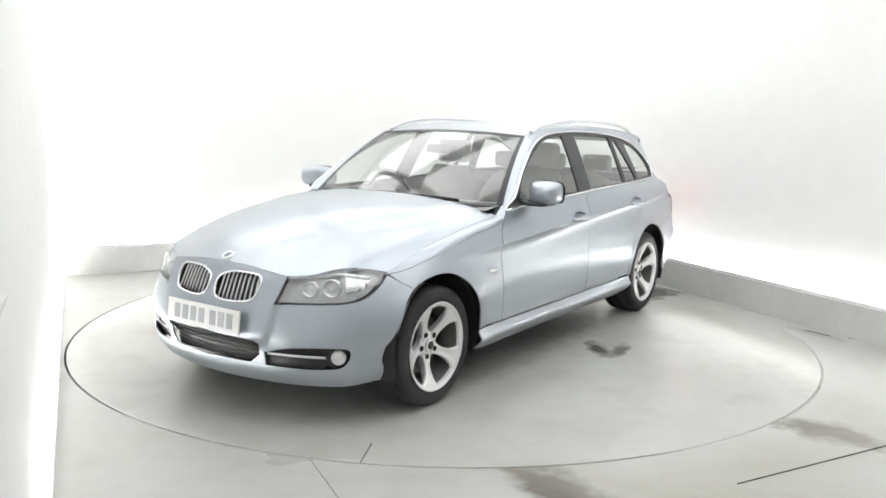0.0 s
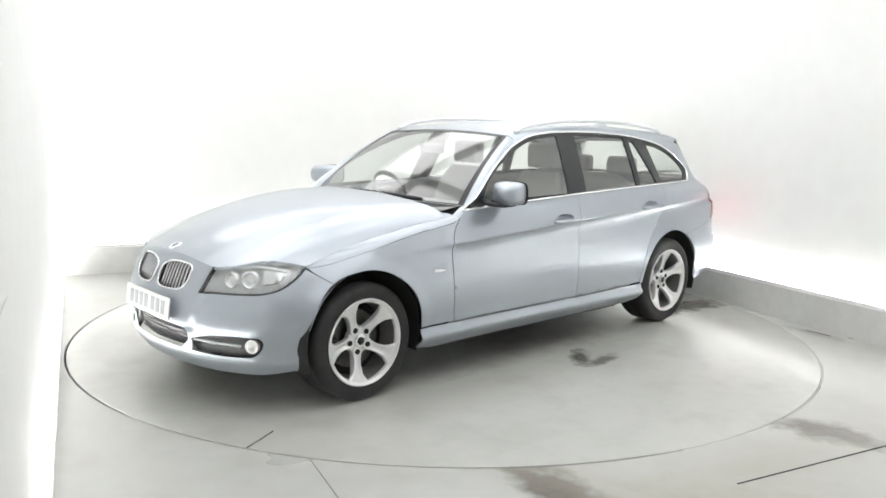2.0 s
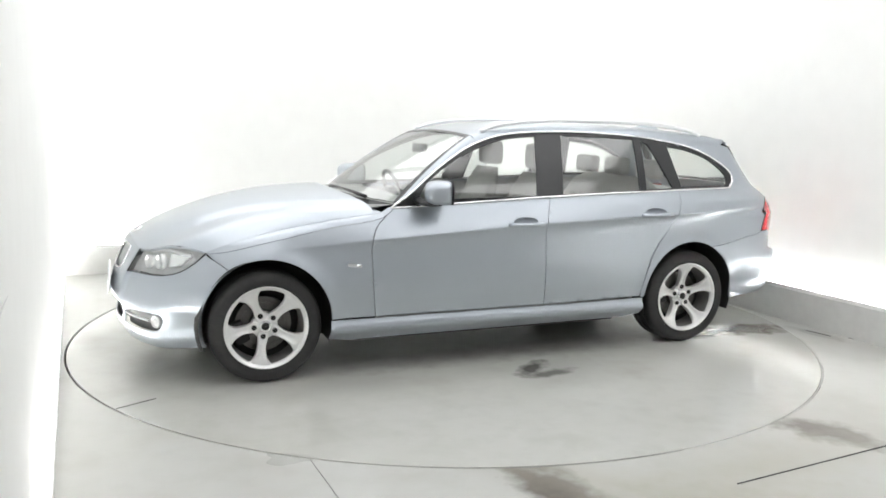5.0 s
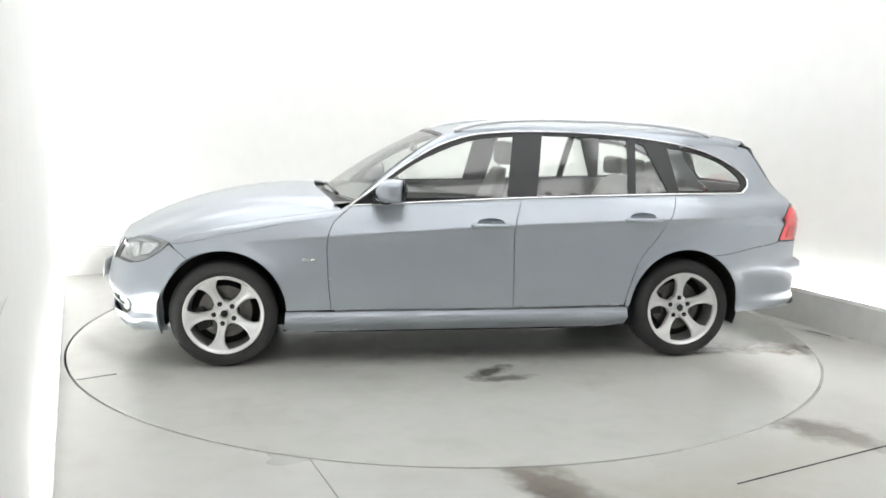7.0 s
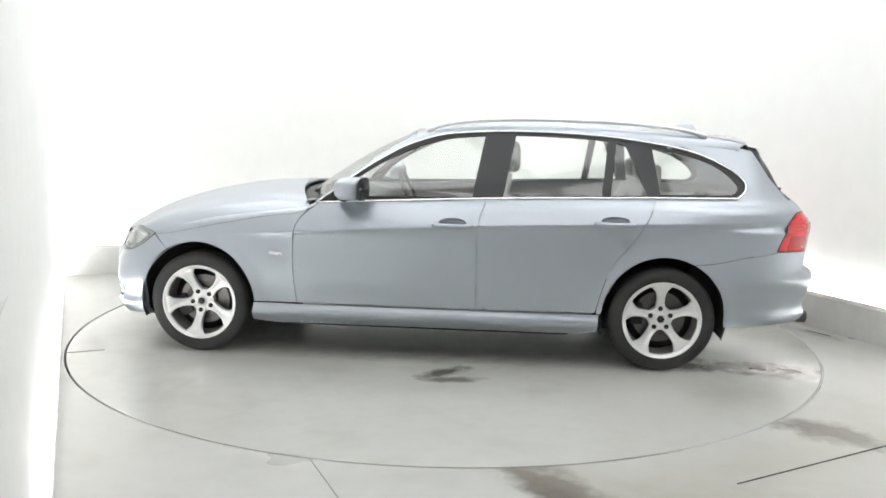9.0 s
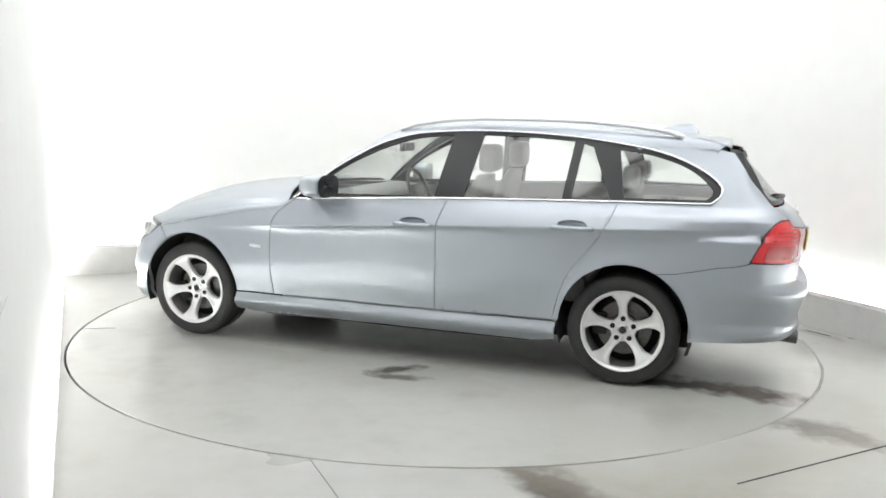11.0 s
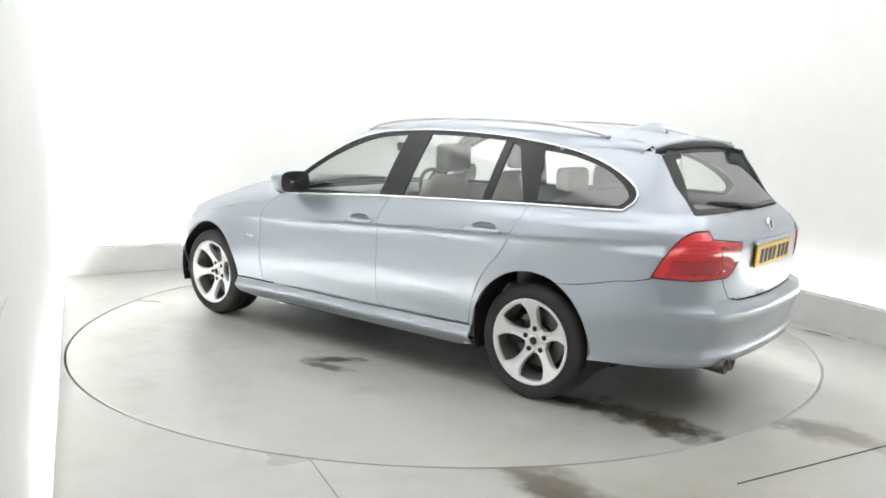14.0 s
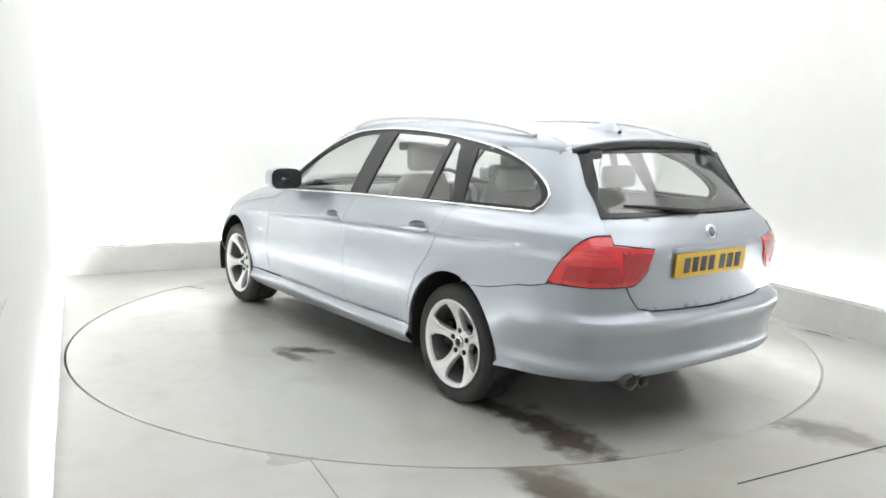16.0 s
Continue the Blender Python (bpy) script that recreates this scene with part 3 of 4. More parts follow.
# ---- doors ----
belt_pts = lambda a, b, n, dz=0.0: [(a + (b - a) * k / n, BELT(a + (b - a) * k / n) + dz) for k in range(n + 1)]
front_door = DOOR_F + B_GAP + belt_pts(-0.362, 0.636, 12)[1:-1]
rear_door = B_GAP[::-1] + DOOR_R + belt_pts(-1.335, -0.362, 12)[1:-1]
CREASES = [[(g, crease(g) + d) for g in np.arange(-2.0, 1.3, 0.02)] for d in (0.008, 0.0, -0.008, -0.018, -0.034)]
HANDLES = ((-0.167, 0.830), (-1.098, 0.866))


def grip_oval(g, z, n=28):
    return [(g + 0.080 * math.cos(a), z + 0.012 + 0.026 * math.sin(a)) for a in (2 * math.pi * k / n for k in range(n))]


doors = []
for name, outline, grip in (("front_door", front_door, HANDLES[0]), ("rear_door", rear_door, HANDLES[1])):
    doors.append(both(name, panel(outline, [grip_oval(*grip)], cell=0.022, lines=CREASES), M_PAINT, car))

# ---- side windows, pillars and bright trim ----
front_pane = smooth([(0.500, 0.972), (0.445, 1.050), (0.370, 1.112), (0.236, 1.193), (0.052, 1.274), (-0.124, 1.324), (-0.335, 1.343)], 4) + [(-0.272, 0.988)]
rear_pane = smooth([(-0.518, 1.350), (-0.81, 1.345), (-1.058, 1.330)], 4) + [(-1.022, 1.013), (-0.451, 0.993)]
small_pane = [(-1.108, 1.318), (-1.162, 1.300), (-1.285, 1.022), (-1.072, 1.016)]
quarter_pane = smooth([(-1.318, 1.288), (-1.49, 1.266), (-1.675, 1.213), (-1.79, 1.150), (-1.848, 1.092), (-1.845, 1.058), (-1.808, 1.032)], 4) + [(-1.360, 1.030)]
panes = [front_pane, rear_pane, small_pane, quarter_pane]
frame_outline = DLO_TOP + belt_pts(-1.83, 0.64, 24)
both("window_surround", panel(frame_outline, panes, 0.004, -0.004, rim=0.014), M_PILLAR, car, "gloss black window surround and pillars")
for outline, dr in zip(panes, (0, 1, 1, None)):
    bm = panel(outline, (), -0.006, -0.011, rim=0.0)
    other = flip(bm)
    part("window_pane", bm, M_GLASS, doors[dr][0] if dr is not None else car, "clear greenish side window glass")
    part("window_pane", other, M_GLASS, doors[dr][1] if dr is not None else car, "clear greenish side window glass")
line = [(g, z) for g, z in DLO_TOP] + belt_pts(-1.825, 0.655, 30)
path = [skin(g, z, 0.003) for g, z in line]
both("window_trim", tube(path, 0.0075, 6), M_CHROME, car, "bright chrome strip round the side windows")

# ---- fenders, sills, quarters ----
TIP = skin(1.690, 0.712)
HOOD_EDGE = table((0.70, 0.905), (1.0, 0.868), (1.38, 0.803), (1.55, 0.755), (TIP[0], 0.716))
HOOD_Y = table((0.60, 0.75), (0.70, 0.745), (1.0, 0.748), (1.38, 0.752), (1.55, 0.754), (TIP[0], TIP[1]))
FEND = table((0.637, 0.935), (0.70, 0.885), (1.0, 0.835), (1.38, 0.760), (1.6, 0.715), (1.69, 0.706))
top_f = [(0.704 + (1.685 - 0.704) * k / 24, FEND(0.704 + (1.685 - 0.704) * k / 24)) for k in range(25)]
seam = [(1.685, 0.70), (1.64, 0.672), (1.605, 0.652)]
fender = top_f + seam[1:] + ring_at(FX, AR, 57, 178, 30) + [(1.014, 0.331), (0.90, 0.330), (0.767, 0.329)] + DOOR_F[::-1][:-4]
both("front_fender", panel(fender, cell=0.022, lines=CREASES), M_PAINT, car)


def hood_corner(g):
    x = min(g, TIP[0])
    return (x, HOOD_Y(x) + 0.0015, HOOD_EDGE(x) - 0.001)


rows = []
for g, z in top_f:
    a, b = Vector(skin(g, z)), Vector(hood_corner(g))
    below = Vector(skin(g, z - 0.02))
    t0 = (a - below).normalized()
    ctrl = a + t0 * (b - a).length * 0.55
    rows.append([(1 - u) ** 2 * a + 2 * u * (1 - u) * ctrl + u * u * b for u in (k / 8 for k in range(9))])
both("fender_crown", sheet(rows), M_PAINT, car)

sill = [(1.020, 0.327), (1.03, 0.215), (0.9, 0.195), (-0.9, 0.20), (-1.022, 0.22), (-1.03, 0.33), (-0.6, 0.325), (0.0, 0.322), (0.76, 0.3225), (0.9, 0.325)]
both("side_sill", panel(sill, cell=0.02), M_PAINT, car)

arc_q = [(RX - AR * math.cos(radians(a)), AZ + AR * math.sin(radians(a))) for a in np.linspace(63, 176, 30)]
gate_side = smooth([(-1.99, 1.285), (-2.05, 1.22), (-2.17, 1.11), (-2.30, 1.010), (-2.355, 0.946)], 4)
quarter = DOOR_R[1:] + belt_pts(-1.35, -1.83, 8, -0.004) + [(g - 0.006, z) for g, z in DLO_TOP[::-1][1:19]] + [(x, QTOP(x)) for x in (-1.47 - 0.025 * k for k in range(19))] \
    + gate_side + TAILLAMP[:12][::-1] + [(-2.020, 0.716), (-1.95, 0.700), (-1.868, 0.692), (-1.75, 0.665), (-1.66, 0.648)] + arc_q + [(-1.033, 0.330), (-1.012, 0.334)]
both("rear_quarter", panel(quarter, cell=0.022, lines=CREASES), M_PAINT, car)

# ---- nose ----
kidney = smooth([(2.665, 0.680), (2.60, 0.696), (2.49, 0.697), (2.430, 0.686), (2.418, 0.65), (2.434, 0.600), (2.48, 0.573), (2.60, 0.565), (2.675, 0.575), (2.700, 0.615), (2.695, 0.66), (2.665, 0.680)], 3)[:-1]
lower = [(GN, 0.414), (2.42, 0.400), (2.395, 0.385), (2.40, 0.330), (2.45, 0.290), (GN, 0.284)]
fog = smooth([(2.372, 0.345), (2.25, 0.376), (2.12, 0.387), (1.98, 0.389), (1.945, 0.378), (1.938, 0.348), (1.97, 0.304), (2.04, 0.288), (2.17, 0.283), (2.365, 0.284)], 3)
front_top = smooth([(GN, 0.730), (2.56, 0.728), (2.42, 0.714), (2.280, 0.697)], 4)
arc_b = [(FX + AR * math.cos(radians(a)), AZ + AR * math.sin(radians(a))) for a in np.linspace(-20, 57, 20)]
bumper = front_top + HEAD[16:] + [(1.695, 0.703), (1.64, 0.672), (1.605, 0.652)] + arc_b[::-1] + [(1.76, 0.205), (1.9, 0.200), (2.2, 0.193), (GN, 0.19)]
lower_edge = lower[::-1]
bumper = bumper + lower_edge
part("front_bumper", panel(bumper, [kidney, fog], cell=0.02, gap=0.0012, full=True), M_PAINT, car)
for side in (0, 1):
    def piece(name, bm, mat, parent, label=""):
        return part(name, flip(bm) if side else bm, mat, parent, label)
    grille = piece("grille_backing", panel(kidney, (), -0.004, -0.035, rim=0), M_BLACK, car, "dark kidney-shaped radiator grille")
    for k in range(9):
        g = 2.446 + k * 0.0285
        zs = [z for gg, z in kidney if abs(gg - g) < 0.035]
        lo, hi = min(zs) + 0.004, max(zs) - 0.004
        piece("slat", tube([skin(g, lo + (hi - lo) * u / 4, -0.014) for u in range(5)], 0.0042, 6), M_RAIL, grille)
    piece("grille_frame", tube([skin(g, z, 0.002) for g, z in kidney + kidney[:2]], 0.0065, 6), M_CHROME, grille, "bright chrome grille surround")
    duct = piece("fog_duct", panel(fog, (), -0.003, -0.03, rim=0), M_BLACK, car, "black lower air duct")
    piece("duct_bar", tube([skin(g, 0.342, -0.004) for g in np.linspace(2.06, 2.355, 8)], 0.006, 6), M_RAIL, duct, "slim silver bar")
    at = Vector(skin(1.999, 0.344, -0.004))
    n = Vector((np.interp(1.999, PG, PN[:, 0]), np.interp(1.999, PG, PN[:, 1]), 0)).normalized()
    turn = n.to_track_quat("Y", "Z").to_matrix().to_4x4()
    bm = lathe([(0.001, 0.004), (0.018, 0.002), (0.027, -0.006), (0.031, 0.002), (0.035, -0.002), (0.035, -0.02)], 24)
    bmesh.ops.transform(bm, matrix=Matrix.Translation(at) @ turn, verts=bm.verts)
    piece("fog_light", bm, M_LAMP, car, "round clear fog light")
    # headlight
    lamp = piece("headlight", panel(HEAD, (), 0.001, -0.034, rim=0), M_LAMPBODY, car, "clear headlight with twin round reflectors")
    piece("lens", panel(HEAD, (), 0.004, -0.001, rim=0.03), M_LENS, lamp, "clear plastic lens")
    piece("bezel", tube([skin(g, z, -0.003) for g, z in HEAD + HEAD[:1]], 0.0045, 6), M_BLACK, lamp, "black seal")
    for g, z, r in ((2.155, 0.642, 0.036), (2.045, 0.650, 0.041)):
        at = Vector(skin(g, z, -0.016))
        n = Vector((0.93, 0.36, 0.06)).normalized()
        bm = lathe([(0.001, -0.012), (r * 0.35, -0.002), (r * 0.6, -0.02), (r * 0.9, 0.010), (r * 1.02, 0.014), (r * 1.06, -0.02)], 24)
        bmesh.ops.transform(bm, matrix=Matrix.Translation(at) @ n.to_track_quat("Y", "Z").to_matrix().to_4x4(), verts=bm.verts)
        piece("reflector", bm, M_LAMP, lamp, "round silvered reflector")
    piece("indicator", panel([(1.965, 0.630), (1.965, 0.700), (1.80, 0.706), (1.785, 0.690), (1.86, 0.640)], (), 0, -0.022, rim=0.01, cell=0.02), M_LAMP, lamp, "bright ribbed indicator reflector")
    piece("brow", tube([skin(g, 0.712 - 0.10 * abs(g - 2.0) , -0.02) for g in np.linspace(1.80, 2.18, 8)], 0.010, 6), M_RAIL, lamp, "silver light strip")
grid = panel(lower, (), -0.003, -0.04, rim=0, full=True)
part("lower_grille", grid, M_BLACK, car, "black mesh lower grille")
for z in (0.305, 0.325, 0.345, 0.365, 0.385):
    pts = [skin(g, z, -0.022) for g in np.linspace(2.42, GN, 8)]
    pts += [(x, -y, zz) for x, y, zz in pts[::-1][1:]]
    part("grille_bar", tube(pts, 0.0035, 5), M_BLACK, car)


def plate(x, z, tilt, mat, label, turn, ink):
    ob = part("number_plate", box((0.008, 0.52, 0.112), (0, 0, 0), 0.003), mat, car, label, False)
    for i, y in enumerate((-0.185, -0.125, -0.065, -0.005, 0.075, 0.135, 0.195)):
        part("plate_bar", box((0.003, 0.040, 0.070), (0.005, y, 0), 0.001), ink, ob, "", False)
    ob.matrix_basis = pose(x, 0.03 if turn else 0, z, 0, tilt, turn)
    return ob


front_plate = plate(skin(GN, 0.475)[0] + 0.012, 0.480, -6, M_PLATEW, "white number plate with faint grey bars", 0, M_PALEINK)
rear_plate = plate(skin(GT, 0.80)[0] - 0.004, 0.800, 5, M_PLATEY, "yellow number plate with black bars", 180, M_INK)

# ---- hood ----
edge = [skin(g, z) for g, z in front_top] + [skin(g, z, 0.002) for g, z in HEAD[:16][::-1]]
edge = [e for i, e in enumerate(edge) if i == 0 or e[1] > edge[i - 1][1] + 0.004]
nose_y = np.array([e[1] for e in edge]); nose_x = np.array([e[0] for e in edge]); nose_z = np.array([e[2] for e in edge])
hood_rows = []
for j in range(33):
    s = j / 32
    row = []
    for i in range(41):
        t = -1 + i / 20
        a = abs(t)
        y0 = a * TIP[1]
        x0, z0 = float(np.interp(y0, nose_y, nose_x)), float(np.interp(y0, nose_y, nose_z)) + 0.002
        y1 = a * 0.745
        x1, z1 = 0.86 - 0.16 * a ** 2.2, 0.996 - 0.091 * a ** 2.4
        x, y = x0 + (x1 - x0) * s, y0 + (y1 - y0) * s
        e = 1 - (1 - s) ** 2.25
        z = z0 + (z1 - z0) * e
        line_y = 0.30 + 0.32 * s
        z += 0.010 * step(line_y + 0.05, line_y - 0.03, y) * step(0.0, 0.15, s)
        y = min(y, HOOD_Y(min(x, TIP[0]))) if a == 1 else y
        if a == 1:
            y, z = HOOD_Y(x), HOOD_EDGE(x)
        row.append((x, math.copysign(y, t), z))
    hood_rows.append(row)
bm = sheet(hood_rows)
rimmed = [e for e in bm.edges if len(e.link_faces) == 1]
made = bmesh.ops.extrude_edge_only(bm, edges=rimmed)
bmesh.ops.translate(bm, vec=(0, 0, -0.014), verts=[v for v in made["geom"] if isinstance(v, bmesh.types.BMVert)])
for e in rimmed:
    e.smooth = False
hood = part("hood", bm, M_PAINT, car, "smooth metallic bonnet with two soft creases")


def badge(at, n, r, parent):
    bm = lathe([(0.001, 0.004), (r * 0.62, 0.003), (r * 0.68, 0.006), (r, 0.004), (r, -0.004)], 28)
    m = Matrix.Translation(at) @ Vector(n).to_track_quat("Y", "Z").to_matrix().to_4x4()
    bmesh.ops.transform(bm, matrix=m, verts=bm.verts)
    ob = part("badge", bm, M_CHROME, parent, "round plain chrome badge")
    bm = lathe([(0.001, 0.0055), (r * 0.60, 0.0045), (r * 0.60, 0.002)], 24)
    bmesh.ops.transform(bm, matrix=m, verts=bm.verts)
    part("badge_face", bm, M_BLUE, ob, "plain blue enamel face")


badge(Vector(hood_rows[1][20]) + Vector((0.001, 0, 0.003)), (0.40, 0, 0.92), 0.034, hood)

# ---- windscreen, roof, rails ----
SB = lambda a: (0.80 - 0.20 * a ** 2, 0.725 * a, 0.972 - 0.022 * a ** 2)
ST = lambda a: (0.115 + 0.0 * a - 0.03 * a ** 2, 0.565 * a, 1.366 - 0.026 * a ** 2)


def screen(u, t, off=0.0):
    a = abs(t)
    p = mix(SB(a), ST(a), u)
    lift = 0.026 * 4 * u * (1 - u) + off
    return (p[0] + lift * 0.45, math.copysign(p[1], t), p[2] + lift * 0.85)


part("windscreen", sheet([[screen(u / 16, t / 16) for t in range(-16, 17)] for u in range(17)]), M_SCREEN, car, "large raked clear windscreen")
ring = [(0, t / 20) for t in range(-20, 21)] + [(u / 12, 1) for u in range(1, 12)] + [(1, t / 20) for t in range(20, -21, -1)] + [(u / 12, -1) for u in range(11, 0, -1)]
bm = loft([[screen(u * 0.95 + 0.01, t * 0.955, 0.002) for u, t in ring] + [screen(0.01, -0.955, 0.002)], [screen(u, t, 0.003) for u, t in ring] + [screen(0, -1, 0.003)]])
part("screen_band", bm, M_PILLAR, car, "black border round the windscreen")
cowl = []
for i in range(-20, 21):
    t = i / 20
    a = abs(t)
    b = SB(a)
    cowl.append([(0.85 - 0.16 * a ** 2.2, t * 0.75, 0.968 - 0.083 * a ** 2.4), (0.82 - 0.17 * a ** 2.2, t * 0.74, 0.955 - 0.06 * a ** 2), (b[0] + 0.0, math.copysign(b[1], t), b[2] - 0.004)])
part("cowl", sheet(cowl), M_BLACK, car, "black plastic scuttle below the windscreen")

ROOF = table((-1.92, 1.352), (-1.5, 1.400), (-1.0, 1.428), (-0.5, 1.433), (-0.2, 1.418), (0.0, 1.392), (0.115, 1.366))


def roof_place(x, y):
    return ROOF(x) - 0.095 * abs(y) ** 2.2


roof_half = lambda x: 0.545 - 0.05 * step(-1.0, -1.9, x)
rows = []
for k in range(41):
    s = k / 40
    row = []
    for i in range(-14, 15):
        t = i / 14
        x = (0.113 - 0.03 * t * t) * (1 - s) + (-1.80 + 0.07 * t * t) * s
        y = roof_half(x) * t
        row.append((x, y, roof_place(x, y) - (0.008 * abs(t) ** 6 if s < 0.03 else 0)))
    rows.append(row)
part("roof", sheet(rows), M_PAINT, car)
rows = []
for k in range(61):
    x = 0.086 + (-1.88 - 0.086) * k / 60
    top = [(g, z) for g, z in DLO_TOP if g < 0.2]
    gx = np.array([-p[0] for p in top[:44]]); gz = np.array([p[1] for p in top[:44]])
    z = float(np.interp(-x, gx, gz)) if x > -1.42 else float(np.interp(-x, gx, gz)) * (1 - step(-1.42, -1.47, x)) + QTOP(x) * step(-1.42, -1.47, x)
    a = Vector(skin(x, z + 0.002) if x > -1.40 else skin(x, z - 0.016, 0.0015))
    y = roof_half(x)
    b = Vector((x, y, roof_place(x, y) - 0.001))
    ctrl = Vector((x, (a.y * 0.7 + b.y * 0.3), max(b.z - 0.004, a.z + 0.012)))
    rows.append([(1 - u) ** 2 * a + 2 * u * (1 - u) * ctrl + u * u * b for u in (i / 6 for i in range(7))])
both("cant_rail", sheet(rows), M_PAINT, car)
# A-pillars: from the window line to the windscreen's side edge
rows = []
front_line = [(g, z) for g, z in DLO_TOP if g > 0.06]
for i, (g, z) in enumerate(front_line):
    u = i / (len(front_line) - 1)
    a = Vector(skin(g, z, 0.001))
    b = Vector(screen(min(1.0, u ** 0.97), 1.0, 0.003))
    c = (a + b) / 2 + Vector((0.012, 0.014, 0.010))
    rows.append([(1 - v) ** 2 * a + 2 * v * (1 - v) * c + v * v * b for v in (k / 6 for k in range(7))])
both("windscreen_pillar", sheet(rows), M_PAINT, car)
# the corner between fender crown, pillar foot and scuttle
foot = [[skin(0.637, 0.935), skin(0.665, 0.91), skin(0.704, 0.885)], [(0.62, 0.775, 0.945), (0.66, 0.775, 0.93), (0.704, 0.768, 0.905)], [(0.60, 0.72, 0.953), (0.66, 0.735, 0.930), (0.705, 0.745, 0.905)]]
both("pillar_foot", sheet(foot), M_PAINT, car)
rail = smooth([(0.02, 0.565, 1.366), (-0.10, 0.567, 1.404), (-0.35, 0.573, 1.434), (-0.7, 0.575, 1.443), (-1.1, 0.570, 1.436), (-1.4, 0.556, 1.412), (-1.57, 0.542, 1.384), (-1.64, 0.536, 1.362)], 5)
both("roof_rail", tube(rail, 0.014, 8, 0.9), M_RAIL, car, "satin aluminium roof rail")
fin = loft([[(x, w * c, ROOF(x) - 0.006 + h * s) for c, s in ((-1, 0), (-0.75, 0.5), (-0.3, 0.95), (0.3, 0.95), (0.75, 0.5), (1, 0))] for x, w, h in ((-1.46, 0.012, 0.006), (-1.52, 0.03, 0.028), (-1.60, 0.035, 0.055), (-1.66, 0.032, 0.060), (-1.70, 0.02, 0.02))], False, False)
part("aerial_fin", fin, M_PAINT, car, "small body-coloured aerial fin")

# ---- tail ----
gate_l = GATE + [(GT, 1.008), (-2.8, 1.008), (-2.5, 1.006), (-2.305, 1.004)]
tailgate = part("tailgate", panel(gate_l, (), gap=0.0015, cell=0.025, rim=0.0, full=True), M_PAINT, car)
rear_glass = [(-2.308, 1.010), (-2.5, 1.012), (-2.8, 1.014), (GT, 1.014), (GT, 1.325), (-2.5, 1.315), (-2.2, 1.300), (-1.995, 1.283)] + gate_side[1:12]
part("rear_window", panel(rear_glass, (), 0.001, -0.004, rim=0, full=True), M_GLASS, car, "clear greenish tailgate window")
band = [(-2.308, 1.010), (-2.5, 1.012), (-2.8, 1.014), (GT, 1.014), (GT, 1.032), (-2.6, 1.032), (-2.372, 1.034), (-2.30, 1.09), (-2.20, 1.18), (-2.135, 1.262), (-2.45, 1.285), (GT, 1.292), (GT, 1.325), (-2.5, 1.315), (-2.2, 1.300), (-1.995, 1.283)] + gate_side[1:12]
part("window_band", panel(band, (), 0.001, 0.0015, rim=0.006, cell=0.025, full=True), M_PILLAR, car, "black border round the tailgate window")
rows, under = [], []
for i in range(-16, 17):
    t = i / 16
    a = abs(t)
    x0 = -1.80 + 0.07 * t * t
    tip = -1.895 + 0.012 * a ** 3
    row = []
    for k in range(6):
        u = k / 5
        x = x0 + (tip - x0) * u
        y = (roof_half(x) + 0.004 + 0.03 * u) * t
        row.append((x, y, roof_place(x, y) + 0.002 - 0.018 * u * u * a ** 3))
    x, y, z = row[-1]
    row += [(x - 0.004, y, z - 0.008), (x + 0.002, y, z - 0.016)]
    rows.append(row)
    under.append([(x - 0.001, y, z - 0.011), (x - 0.006, y, z - 0.018), (x - 0.006, y * 0.995, z - 0.046), (x + 0.02, y * 0.96, z - 0.052), (x + 0.06, y * 0.90, z - 0.040)])
spoiler = part("roof_spoiler", sheet(rows), M_PAINT, car, "body-coloured lip over the tailgate window")
part("spoiler_underside", sheet(under), M_BLACK, spoiler, "black underside of the lip")
for side in (0, 1):
    def piece(name, bm, mat, parent, label=""):
        return part(name, flip(bm) if side else bm, mat, parent, label)
    lamp = piece("tail_light", panel(TAILLAMP, (), 0.003, 0.004, cell=0.02), M_RED, car, "red wraparound tail light")
    inner = [(-2.395, 0.884), (-2.562, 0.868), (-2.535, 0.795), (-2.48, 0.742), (-2.43, 0.736), (-2.405, 0.80)]
    piece("lower_segment", panel([(-2.13, 0.815), (-2.392, 0.815), (-2.42, 0.736), (-2.10, 0.740)], (), 0.003, 0.0065, rim=0.003, cell=0.02), M_REDDARK, lamp, "darker red ribbed segment")
    piece("gate_segment", panel(inner, (), 0.003, 0.0065, rim=0.003, cell=0.02), M_REDDARK, lamp, "darker red segment on the tailgate")
    for z in (0.84, 0.86, 0.88, 0.90):
        piece("lamp_rib", tube([skin(g, z, 0.0045) for g in np.linspace(-2.35, -2.16 - (z - 0.84) * 1.3, 5)], 0.002, 4), M_REDDARK, lamp)
    piece("lamp_seal", tube([skin(g, z, 0.0) for g, z in TAILLAMP + TAILLAMP[:1]], 0.0045, 5), M_BLACK, lamp, "dark seal")
arc_t = [(RX - AR * math.cos(radians(a)), AZ + AR * math.sin(radians(a))) for a in np.linspace(63, 2, 24)]
rear_bumper = [(-1.66, 0.648), (-1.75, 0.665), (-1.868, 0.692), (-1.95, 0.700), (-2.035, 0.718), (-2.040, 0.722), (-2.24, 0.716), (-2.415, 0.718), (-2.43, 0.722)] + [(g, z - 0.004) for g, z in GATE[4:]] + [(GT, 0.312), (-2.6, 0.304), (-2.3, 0.292), (-2.0, 0.285), (-1.742, 0.285)] + arc_t[::-1][1:]
part("rear_bumper", panel(rear_bumper, (), 0.0015, cell=0.022, full=True), M_PAINT, car)
part("diffuser", box((0.26, 0.85, 0.06), (-2.08, 0, 0.30), 0.02), M_BLACK, car, "dark lower valance")
